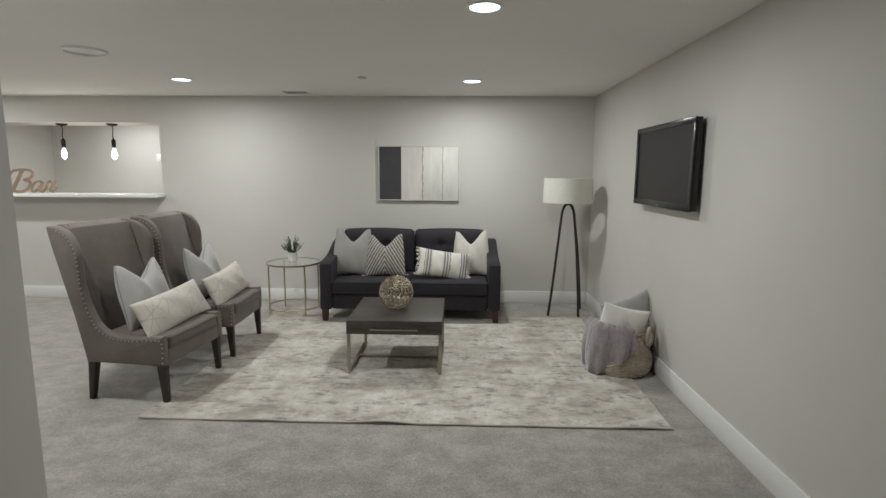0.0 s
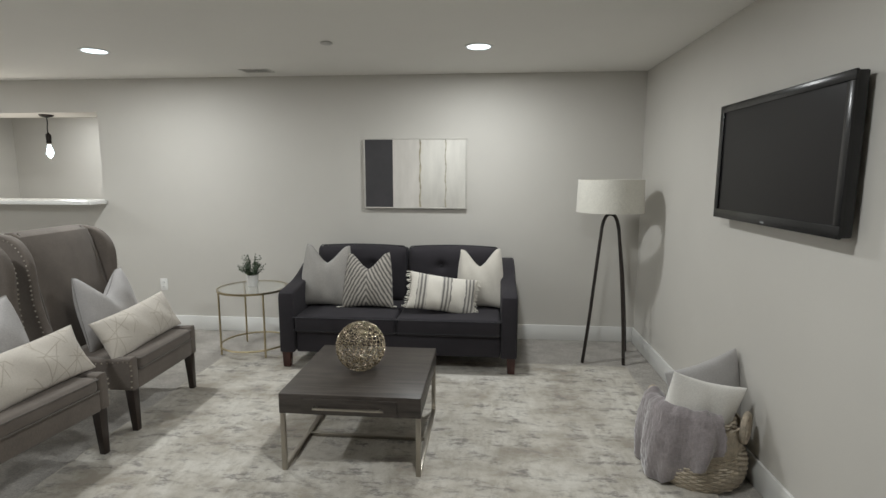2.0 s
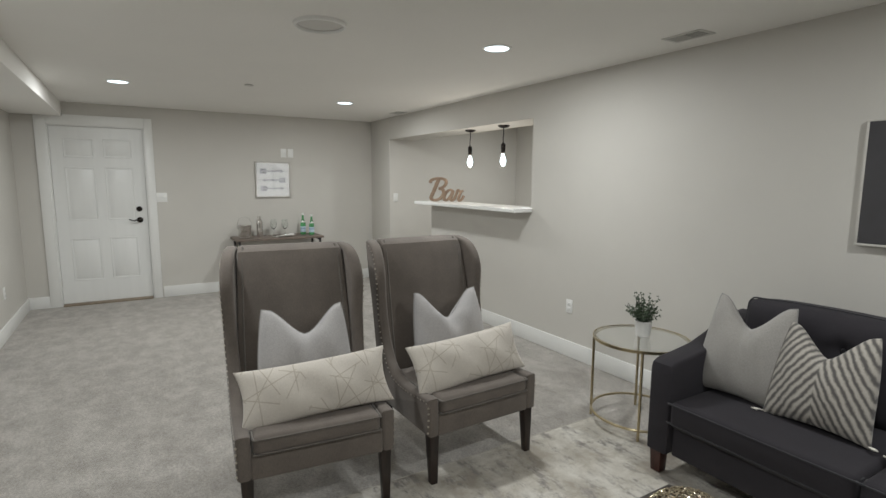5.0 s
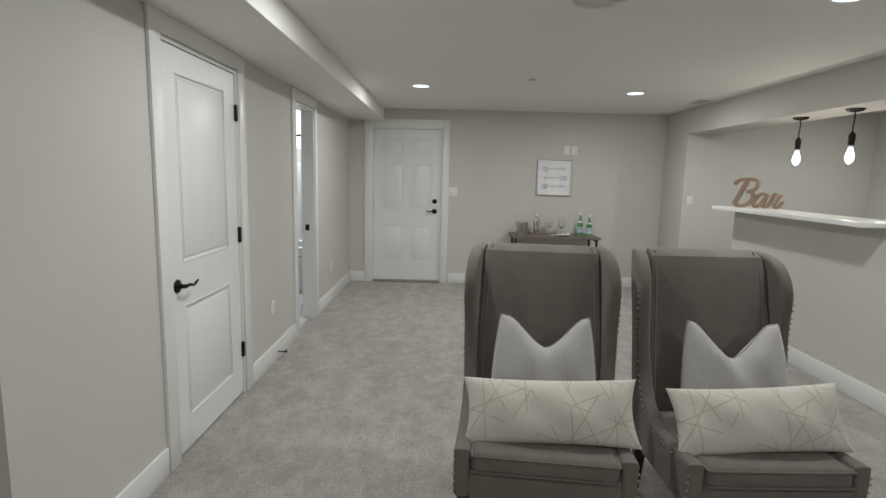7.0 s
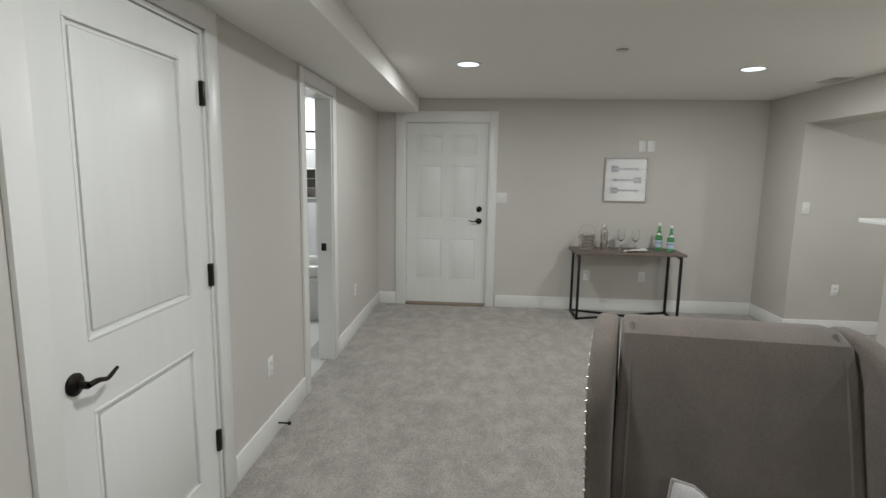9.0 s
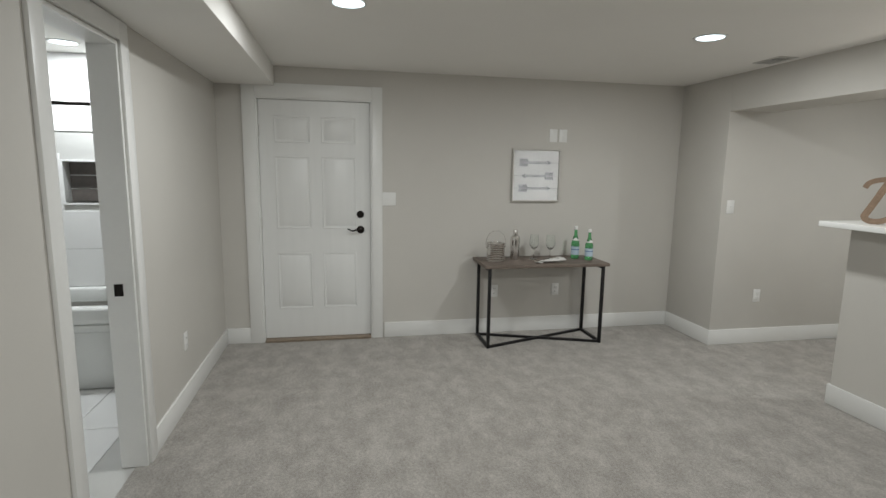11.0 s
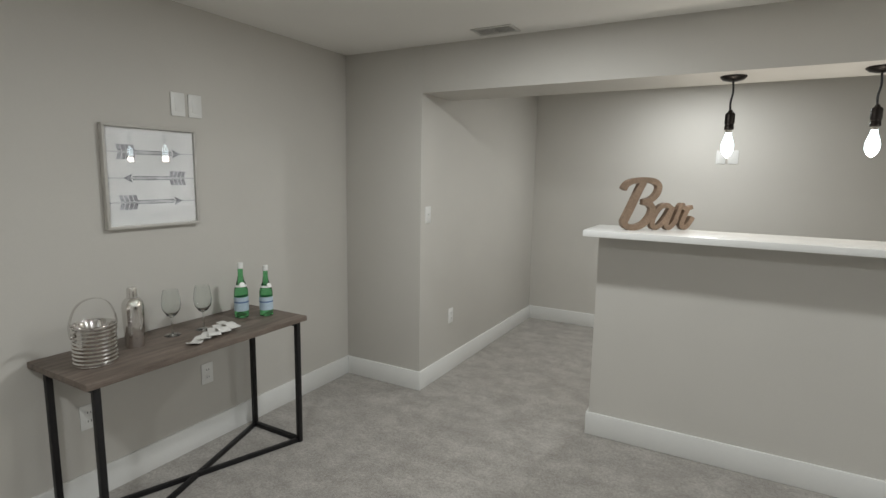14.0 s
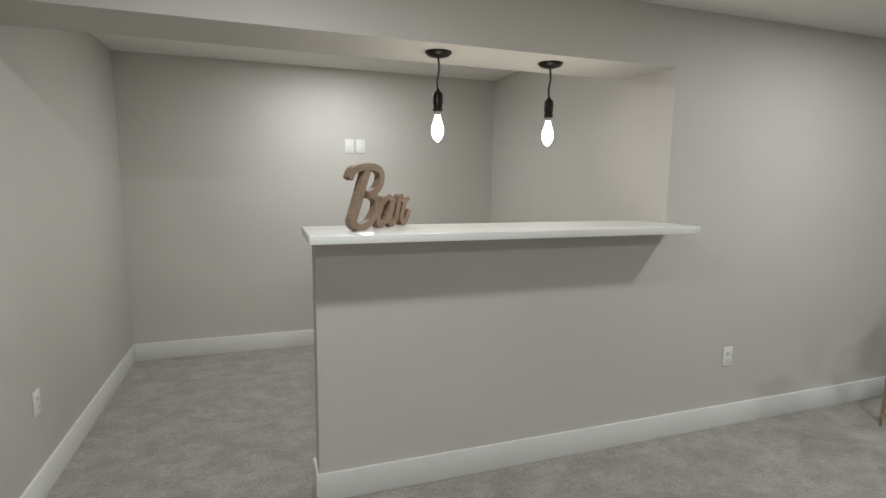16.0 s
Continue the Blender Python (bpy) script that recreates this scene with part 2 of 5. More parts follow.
M_FRINGE = cloth_mat("ivory_fringe", (0.72, 0.69, 0.62))
M_THROW = cloth_mat("mauve_grey_faux_fur", (0.255, 0.225, 0.23), vary=0.3, thread=160, sheen=0.8, bump=0.9)
M_BASKET = mat("seagrass_weave", (0.52, 0.45, 0.355), 0.8, vary=0.25, big=30, fine=160, bump=0.7, dist=0.006)
M_TVBODY = mat("black_gloss_plastic", (0.010, 0.010, 0.011), 0.25, vary=0.05, bump=0.0)
M_SCREEN = mat("dark_screen", (0.010, 0.009, 0.010), 0.3, vary=0.03, bump=0.0)
M_SCREEN.node_tree.nodes["Principled BSDF"].inputs["Specular IOR Level"].default_value = 0.22
M_LOGO = mat("grey_mark", (0.25, 0.25, 0.26), 0.4, bump=0.0)
M_PLATE = mat("white_plastic", (0.80, 0.80, 0.78), 0.35, vary=0.01, bump=0.0)
M_SLOT = mat("dark_slot", (0.05, 0.05, 0.05), 0.6, bump=0.0)
M_VENT = mat("white_register", (0.62, 0.61, 0.58), 0.45, vary=0.02, bump=0.0)
M_DISC = glow("downlight_lens", (0.74, 0.92, 1.0), 4.0)
M_BULB = glow("bulb_light", (0.76, 0.93, 1.0), 5.0)
M_CONSOLE = wood_mat("grey_brown_board", (0.11, 0.085, 0.068), (0.22, 0.175, 0.145), 3.0, (12, 1, 12), 0.5)
M_CHROME = mat("polished_steel", (0.72, 0.70, 0.68), 0.12, 1.0, vary=0.04, bump=0.0)
M_GREENGLASS = glass("green_glass", (0.20, 0.68, 0.30), 0.02, 1.5)
M_CLEAR = glass("clear_glass", (0.96, 0.98, 0.97), 0.0, 1.45)
M_LABEL = mat("pale_blue_label", (0.50, 0.62, 0.72), 0.5, vary=0.1, big=40, bump=0.0)
M_LABELBAR = mat("blue_print", (0.10, 0.18, 0.36), 0.5, bump=0.0)
M_NAPKIN = mat("folded_paper", (0.74, 0.73, 0.70), 0.8, vary=0.08, big=20, bump=0.05)
M_PRINT = mat("pale_print_paper", (0.47, 0.455, 0.45), 0.55, vary=0.05, big=8, bump=0.0)
M_INK = mat("grey_watercolour", (0.27, 0.26, 0.28), 0.6, vary=0.5, big=22, bump=0.0)
M_WHITEFRAME = mat("whitewashed_frame", (0.55, 0.53, 0.49), 0.5, vary=0.08, big=12, bump=0.1)
M_DARKPAINT = mat("charcoal_paint", (0.050, 0.048, 0.052), 0.6, vary=0.12, big=6, fine=200, bump=0.3)
M_CANVAS = mat("ivory_canvas_paint", (0.68, 0.66, 0.61), 0.6, vary=0.09, big=5, fine=260, bump=0.3, stretch=(2.2, 1, 0.5))
M_CANVAS2 = mat("grey_beige_canvas_paint", (0.655, 0.625, 0.58), 0.6, vary=0.09, big=5, fine=260, bump=0.3, stretch=(2.2, 1, 0.5))
M_DRIP = mat("olive_brown_drip", (0.44, 0.395, 0.29), 0.6, vary=0.35, big=16, bump=0.2)
M_SIGN = wood_mat("brown_sign_board", (0.20, 0.135, 0.09), (0.30, 0.21, 0.145), 3, (4, 1, 4), 0.6)
M_POT = mat("white_ribbed_pot", (0.66, 0.65, 0.62), 0.5, vary=0.05, bump=0.1)
M_LEAF = mat("sage_leaf", (0.055, 0.085, 0.045), 0.55, vary=0.4, big=40, bump=0.1)
M_TILE = mat("white_glazed_tile", (0.80, 0.80, 0.79), 0.15, vary=0.015, bump=0.0)
M_GROUT = mat("light_grout", (0.52, 0.52, 0.50), 0.85, vary=0.05, bump=0.2)
M_DARKTILE = mat("grey_brown_tile", (0.12, 0.105, 0.095), 0.25, vary=0.2, big=12, bump=0.0)
M_TUB = mat("white_acrylic", (0.80, 0.81, 0.79), 0.2, vary=0.01, bump=0.0)
M_SALT = mat("tan_bath_salts", (0.50, 0.36, 0.24), 0.8, vary=0.2, big=60, bump=0.2)
M_SILL = mat("tan_threshold", (0.30, 0.24, 0.18), 0.4, 0.3, vary=0.15, big=20, bump=0.1)
M_SOIL = mat("dark_soil", (0.03, 0.022, 0.015), 0.95, bump=0.4)


# ---- mesh makers ----
def mesh_of(bm, name, smooth=True, angle=38):
    bmesh.ops.recalc_face_normals(bm, faces=bm.faces)
    me = bpy.data.meshes.new(name)
    bm.to_mesh(me)
    bm.free()
    if smooth:
        for p in me.polygons:
            p.use_smooth = True
        me.set_sharp_from_angle(angle=radians(angle))
    return me


def add_box(bm, x0, x1, y0, y1, z0, z1, bevel=0.0, seg=2):
    r = bmesh.ops.create_cube(bm, size=1.0, matrix=Matrix.Translation(((x0 + x1) / 2, (y0 + y1) / 2, (z0 + z1) / 2)) @ Matrix.Diagonal((x1 - x0, y1 - y0, z1 - z0, 1)))
    if bevel:
        es = {e for v in r["verts"] for e in v.link_edges}
        bmesh.ops.bevel(bm, geom=list(es), offset=bevel, segments=seg, profile=0.5, affect="EDGES")


def boxes(name, rows, bevel=0.0, seg=2):
    bm = bmesh.new()
    for r in rows:
        add_box(bm, *r, bevel=bevel, seg=seg)
    return mesh_of(bm, name)


def prism(name, outline, depth, bevel=0.0, axis="y", seg=2):
    """A flat outline (pairs in x, z) drawn out to both sides along y (or, turned, along x)."""
    bm = bmesh.new()
    vs = [bm.verts.new((a, -depth / 2, b)) for a, b in outline]
    f = bm.faces.new(vs)
    r = bmesh.ops.extrude_face_region(bm, geom=[f])
    bmesh.ops.translate(bm, verts=[v for v in r["geom"] if isinstance(v, bmesh.types.BMVert)], vec=(0, depth, 0))
    if bevel:
        rim = [e for e in bm.edges if abs(e.verts[0].co.y - e.verts[1].co.y) < 1e-6]
        bmesh.ops.bevel(bm, geom=rim, offset=bevel, segments=seg, profile=0.5, affect="EDGES")
    if axis == "x":
        bmesh.ops.rotate(bm, verts=bm.verts, cent=(0, 0, 0), matrix=Matrix.Rotation(radians(90), 3, "Z"))
    return mesh_of(bm, name)


def lathe(name, profile, n=32, closed=False):
    """Rings of radius r at height z, swept round the z axis."""
    bm = bmesh.new()
    rings = []
    for r, z in profile:
        if r < 1e-5:
            rings.append([bm.verts.new((0, 0, z))])
        else:
            rings.append([bm.verts.new((r * math.cos(2 * math.pi * i / n), r * math.sin(2 * math.pi * i / n), z)) for i in range(n)])
    pairs = list(zip(rings, rings[1:])) + ([(rings[-1], rings[0])] if closed else [])
    for a, b in pairs:
        for i in range(n):
            j = (i + 1) % n
            if len(a) == 1 and len(b) == 1:
                continue
            if len(a) == 1:
                bm.faces.new((a[0], b[i], b[j]))
            elif len(b) == 1:
                bm.faces.new((a[i], a[j], b[0]))
            else:
                bm.faces.new((a[i], a[j], b[j], b[i]))
    return mesh_of(bm, name)


def spline(pts, per=8, loop=False):
    """A smooth line through the points."""
    p = [Vector(v) for v in pts]
    out, n = [], len(p)
    for i in range(n if loop else n - 1):
        a, b = p[(i - 1) % n] if loop or i else p[0], p[i]
        c, d = p[(i + 1) % n], p[(i + 2) % n] if loop or i + 2 < n else p[-1]
        for k in range(per):
            t = k / per
            out.append(0.5 * ((2 * b) + (c - a) * t + (2 * a - 5 * b + 4 * c - d) * t * t + (3 * b - a - 3 * c + d) * t ** 3))
    return out if loop else out + [p[-1]]


def add_tube(bm, pts, r, n=8, loop=False, taper=None):
    pts = [Vector(p) for p in pts]
    m, rings, side = len(pts), [], None
    for i, p in enumerate(pts):
        a = pts[(i - 1) % m] if loop or i else p
        b = pts[(i + 1) % m] if loop or i < m - 1 else p
        t = (b - a).normalized()
        if side is None:
            side = t.orthogonal().normalized()
        side = (side - t * side.dot(t)).normalized()
        up = t.cross(side)
        rr = r if taper is None else r + (taper - r) * i / (m - 1)
        rings.append([bm.verts.new(p + rr * (math.cos(2 * math.pi * k / n) * side + math.sin(2 * math.pi * k / n) * up)) for k in range(n)])
    for i in range(m if loop else m - 1):
        a, b = rings[i], rings[(i + 1) % m]
        for k in range(n):
            bm.faces.new((a[k], a[(k + 1) % n], b[(k + 1) % n], b[k]))
    if not loop:
        bm.faces.new(rings[0])
        bm.faces.new(rings[-1])


def tubes(name, lines, r, n=8, loop=False, taper=None):
    bm = bmesh.new()
    for l in lines:
        add_tube(bm, l, r, n, loop, taper)
    return mesh_of(bm, name)


def thing(name, m, label, category, group=""):
    ob = new(name)
    ob.empty_display_size = 0.1
    ob.matrix_basis = m
    return tagged(ob, label, category, group)


def part(owner, name, me, material, m=None, label="", kind=""):
    ob = new(name, me)
    if not me.materials:
        me.materials.append(material)
    ob.parent = owner
    if m is not None:
        ob.matrix_basis = m
    return tagged(ob, label, "", "", kind)


def single(name, me, material, m, label, category, group=""):
    me.materials.append(material)
    ob = new(name, me)
    ob.matrix_basis = m
    return tagged(ob, label, category, group)


def setting(name, me, material, label="", category=""):
    me.materials.append(material)
    return tagged(new(name, me), label, category, "", "structure")


# ---- structure ----
X0, X1, YN, YS, YB = -7.33, 1.25, 6.0, 1.79, 8.25
AX0, AX1 = -6.69, -3.66
PX = -1.76
setting("floor", boxes("floor", [(X0 - 0.12, X1 + 0.12, 1.735, YB + 0.13, -0.12, 0), (PX - 0.12, X1 + 0.12, -2.6, 1.735, -0.12, 0)]), M_CARPET, "light grey cut pile carpet with brush marks", "carpet")
setting("ceiling", boxes("ceiling", [(X0 - 0.12, X1 + 0.12, -2.6, YB + 0.13, CEIL, CEIL + 0.1)]), M_CEIL, "flat off-white painted ceiling", "ceiling")
setting("wall_north", boxes("wall_north", [(AX1, X1, YN, YN + 0.13, 0, CEIL), (AX1, AX1 + 0.13, YN + 0.13, YB, 0, CEIL)]), M_WALL, "smooth greige painted wall", "wall")
setting("wall_alcove", boxes("wall_alcove", [(AX0, AX1 + 0.13, YB, YB + 0.13, 0, CEIL)]), M_WALL, "greige painted back wall of the bar alcove", "wall")
setting("wall_northwest", boxes("wall_northwest", [(X0, AX0, YN, YB + 0.13, 0, CEIL)], 0.004), M_WALL, "greige painted wall corner beside the bar", "wall")
setting("wall_soffit", boxes("wall_soffit", [(AX0, AX1, YN, 6.40, SOF, CEIL)]), M_WALL, "dropped header above the bar opening", "soffit")
setting("wall_bar", boxes("wall_bar", [(-5.5, AX1, YN, YN + 0.13, 0, 1.204)]), M_WALL, "greige half wall carrying the bar counter", "half wall")
setting("wall_west", boxes("wall_west", [(X0 - 0.12, X0, -0.4, 2.10, 0, CEIL), (X0 - 0.12, X0, 3.045, YB + 0.13, 0, CEIL), (X0 - 0.12, X0, 2.10, 3.045, 2.085, CEIL)]), M_WALL, "greige painted end wall with the outer door", "wall")
CL0, CL1, BA0, BA1, DH = -3.60, -2.73, -5.46, -4.83, 2.08
setting("wall_south", boxes("wall_south", [
    (X0, BA0, YS - 0.12, YS, 0, CEIL), (BA0, BA1, YS - 0.12, YS, DH, CEIL), (BA1, CL0, YS - 0.12, YS, 0, CEIL),
    (CL0, CL1, YS - 0.12, YS, DH, CEIL), (CL1, PX, YS - 0.12, YS, 0, CEIL), (PX - 0.12, PX, -2.5, YS - 0.12, 0, CEIL)]), M_WALL, "greige painted wall with two doors", "wall")
setting("wall_east", boxes("wall_east", [(X1, X1 + 0.12, -2.5, YN + 0.13, 0, CEIL)]), M_WALL, "greige painted wall behind the television", "wall")
# Unseen end wall, added to enclose the passage.
setting("wall_passage", boxes("wall_passage", [(PX - 0.12, X1 + 0.12, -2.6, -2.5, 0, CEIL)]), M_WALL, "unseen greige wall added to close the passage", "wall")
# Unseen plate, added to close the opening behind the shut closet door.
setting("wall_closet", boxes("wall_closet", [(CL0 - 0.1, CL1 + 0.1, 1.2, 1.25, 0, CEIL)]), M_WALL, "unseen plain wall added behind the closet door", "wall")
setting("beam", boxes("beam", [(X0, -1.15, YS, 2.255, 2.18, CEIL)], 0.004), M_CEIL, "boxed-in dropped beam along the ceiling", "beam")

BH, BT = 0.138, 0.015


def baseboard(rows):
    for x0, x1, y0, y1 in rows:
        bm = bmesh.new()
        add_box(bm, x0, x1, y0, y1, 0.0, BH, 0.004, 2)
        setting("baseboard", mesh_of(bm, "baseboard"), M_TRIM, "white painted flat baseboard", "baseboard")


baseboard([
    (-5.5 - BT, X1 - BT, YN - BT, YN), (X0 + BT, AX0 + BT, YN - BT, YN), (X1 - BT, X1, -2.5, YN),
    (AX0, AX0 + BT, YN, YB), (AX0 + BT, AX1 - BT, YB - BT, YB), (AX1 - BT, AX1, YN + 0.13, YB - BT), (-5.5 - BT, -5.5, YN, YN + 0.13 + BT),
    (X0, X0 + BT, 3.15, YN), (X0, X0 + BT, YS + BT, 2.0), (X0, BA0 - 0.10, YS, YS + BT), (BA1 + 0.10, CL0 - 0.11, YS, YS + BT), (CL1 + 0.11, PX, YS, YS + BT), (PX, PX + BT, -2.5, YS + BT)])


def casing(x0, x1, top, w, name):
    """Flat door casing on the room side of the south wall, with jambs through it."""
    ob = setting(name, boxes(name, [
        (x0 - w, x0 - 0.006, YS, YS + 0.018, 0, top + w), (x1 + 0.006, x1 + w, YS, YS + 0.018, 0, top + w), (x0 - 0.006, x1 + 0.006, YS, YS + 0.018, top + 0.006, top + w)], 0.003), M_TRIM, "white painted door casing", "trim")
    setting(name, boxes(name, [(x0, x0 + 0.018, YS - 0.12, YS + 0.004, 0, top), (x1 - 0.018, x1, YS - 0.12, YS + 0.004, 0, top), (x0 + 0.018, x1 - 0.018, YS - 0.12, YS + 0.004, top - 0.018, top)]), M_TRIM, "white painted door jamb", "trim")
    return ob


casing(CL0, CL1, DH, 0.10, "trim_closet")
casing(BA0, BA1, DH, 0.095, "trim_bath")
setting("trim_outer_door", boxes("trim_outer_door", [
    (X0, X0 + 0.02, 1.995, 2.098, 0, 2.20), (X0, X0 + 0.02, 3.047, 3.135, 0, 2.20), (X0, X0 + 0.02, 2.098, 3.047, 2.087, 2.20)], 0.003), M_TRIM, "wide white casing round the outer door", "trim")
setting("trim_outer_jamb", boxes("trim_outer_jamb", [(X0 - 0.12, X0 + 0.004, 2.098, 2.1125, 0, 2.087), (X0 - 0.12, X0 + 0.004, 3.0325, 3.047, 0, 2.087), (X0 - 0.12, X0 + 0.004, 2.1125, 3.0325, 2.077, 2.087)]), M_TRIM, "white outer door jamb", "trim")
setting("trim_threshold", boxes("trim_threshold", [(X0 - 0.10, X0 + 0.03, 2.115, 3.03, 0, 0.022)], 0.004), M_SILL, "tan metal door threshold", "threshold")


def frame_ring(bm, x0, x1, z0, z1, w, y, depth):
    """A raised rectangular moulding on a door face that looks along +y."""
    add_box(bm, x0, x1, y, y + depth, z0, z0 + w, 0.004, 2)
    add_box(bm, x0, x1, y, y + depth, z1 - w, z1, 0.004, 2)
    add_box(bm, x0, x0 + w, y, y + depth, z0 + w, z1 - w, 0.004, 2)
    add_box(bm, x1 - w, x1, y, y + depth, z0 + w, z1 - w, 0.004, 2)


def panel_door(name, m, w, h, panels, label, deep=0.01):
    """A slab whose face looks along +y from its local origin at the foot of one edge, with sunk and raised panels."""
    d = thing(name, m, label, "door")
    xs = sorted({0.0, w, *(v for p in panels for v in p[:2])})
    zs = sorted({0.0, h, *(v for p in panels for v in p[2:])})
    bm = bmesh.new()
    for xa, xb in zip(xs, xs[1:]):
        for za, zb in zip(zs, zs[1:]):
            cx, cz = (xa + xb) / 2, (za + zb) / 2
            sunk = any(p[0] < cx < p[1] and p[2] < cz < p[3] for p in panels)
            add_box(bm, xa, xb, 0, 0.04 - deep if sunk else 0.04, za, zb)
    part(d, "slab", mesh_of(bm, "slab"), M_DOOR)
    for p in panels:
        bm = bmesh.new()
        add_box(bm, p[0] + 0.028, p[1] - 0.028, 0.029, 0.0405 - deep * 0.25, p[2] + 0.028, p[3] - 0.028, deep * 0.7, 2)
        frame_ring(bm, p[0], p[1], p[2], p[3], 0.013, 0.029, 0.011 + deep * 0.3)
        part(d, "panel", mesh_of(bm, "panel"), M_DOOR)
    return d


def lever(owner, x, z, turn):
    bm = bmesh.new()
    part(owner, "handle", lathe("handle", [(0, 0), (0.034, 0), (0.034, 0.006), (0.026, 0.012), (0.012, 0.016), (0.011, 0.045), (0, 0.045)], 24), M_BRONZE, pose(x, 0.04, z, -90), "dark bronze door lever")
    pts = spline([(0, 0.045, 0), (turn * 0.03, 0.052, 0.004), (turn * 0.07, 0.05, -0.006), (turn * 0.10, 0.05, 0.006), (turn * 0.115, 0.05, 0.012)], 5)
    part(owner, "lever", tubes("lever", [pts], 0.009, 10, taper=0.005), M_BRONZE, pose(x, 0.04, z))


door = panel_door("door_outer", pose(X0 - 0.075, 3.03, 0.025, 0, 0, -90), 0.915, 2.05, [
    (0.12, 0.41, 0.26, 0.76), (0.505, 0.795, 0.26, 0.76), (0.12, 0.41, 0.97, 1.59), (0.505, 0.795, 0.97, 1.59), (0.12, 0.41, 1.70, 1.92), (0.505, 0.795, 1.70, 1.92)],
    "white six-panel outer door, closed, with dark hardware", 0.003)
lever(door, 0.085, 0.96, 1)
part(door, "deadbolt", lathe("deadbolt", [(0, 0), (0.032, 0), (0.032, 0.008), (0.024, 0.016), (0, 0.018)], 24), M_BRONZE, pose(0.085, 0.04, 1.095, -90), "dark bronze deadbolt")
for hz in (0.25, 1.02, 1.80):
    part(door, "hinge", boxes("hinge", [(0.912, 0.925, 0.03, 0.052, hz - 0.05, hz + 0.05)], 0.003), M_VENT)
closet = panel_door("door_closet", pose(CL0 + 0.021, YS - 0.045, 0.012), 0.828, 2.045, [(0.145, 0.71, 0.163, 0.772), (0.145, 0.71, 0.988, 1.93)], "white two-panel closet door, closed")
lever(closet, 0.828 - 0.052, 0.883, -1)
for hz in (0.292, 1.055, 1.815):
    part(closet, "hinge", boxes("hinge", [(-0.014, 0.012, 0.036, 0.056, hz - 0.05, hz + 0.05)], 0.004), M_BRONZE, None, "black hinge")


# ---- bar counter and its things ----
single("bar_counter", boxes("bar_counter", [(-5.54, AX1 - 0.001, 5.785, 6.185, 1.204, 1.238), (AX1 - 0.001, -3.635, 5.785, YN - 0.001, 1.204, 1.238)], 0.0025), M_COUNTER, pose(0, 0, 0), "white solid bar counter on the half wall", "counter")


def ribbon(bm, pts, w, d, y):
    """A flat stroke of width w in the x-z plane, d thick."""
    p = spline([(a, 0, b) for a, b in pts], 7)
    lo, n = [], len(p)
    for i in range(n):
        t = (p[min(i + 1, n - 1)] - p[max(i - 1, 0)]).normalized()
        s = Vector((-t.z, 0, t.x)) * w / 2 * (0.75 if i in (0, n - 1) else 1)
        lo.append([bm.verts.new(p[i] + s * k + Vector((0, yy, 0))) for k, yy in ((1, y), (-1, y), (-1, y + d), (1, y + d))])
    for a, b in zip(lo, lo[1:]):
        for k in range(4):
            bm.faces.new((a[k], a[(k + 1) % 4], b[(k + 1) % 4], b[k]))
    bm.faces.new(lo[0])
    bm.faces.new(lo[-1])


def bar_sign():
    s = thing("bar_sign", pose(-5.37, 5.885, 1.239, 0, 0, 39), "brown wooden cut-out sign reading Bar, standing on the counter", "sign")
    letters = {
        "letter_b": [([(0.012, 0.215), (0.03, 0.245), (0.07, 0.262), (0.13, 0.268), (0.185, 0.262), (0.215, 0.238), (0.208, 0.198), (0.175, 0.165), (0.125, 0.150)], 0.030),
                     ([(0.125, 0.152), (0.165, 0.142), (0.185, 0.115), (0.172, 0.070), (0.130, 0.028), (0.075, 0.014), (0.035, 0.026), (0.022, 0.052)], 0.032),
                     ([(0.125, 0.262), (0.098, 0.205), (0.070, 0.140), (0.040, 0.075), (0.024, 0.040)], 0.038)],
        "letter_a": [([(0.298, 0.118), (0.268, 0.136), (0.230, 0.120), (0.200, 0.075), (0.190, 0.034), (0.206, 0.014), (0.240, 0.030), (0.272, 0.070), (0.296, 0.118)], 0.026),
                     ([(0.305, 0.130), (0.286, 0.075), (0.272, 0.030), (0.288, 0.014), (0.315, 0.034), (0.335, 0.066)], 0.027)],
        "letter_r": [([(0.318, 0.040), (0.340, 0.090), (0.352, 0.126), (0.366, 0.138), (0.374, 0.122), (0.400, 0.120), (0.425, 0.128)], 0.023),
                     ([(0.398, 0.118), (0.378, 0.070), (0.366, 0.032), (0.382, 0.014), (0.408, 0.032), (0.432, 0.072)], 0.026)]}
    for i, (nm, strokes) in enumerate(letters.items()):
        bm = bmesh.new()
        for j, (pts, w) in enumerate(strokes):
            ribbon(bm, pts, w, 0.034 - 0.0016 * j, 0.0008 * (j + 3 * i))
        part(s, nm, mesh_of(bm, nm), M_SIGN)
    return s


bar_sign()


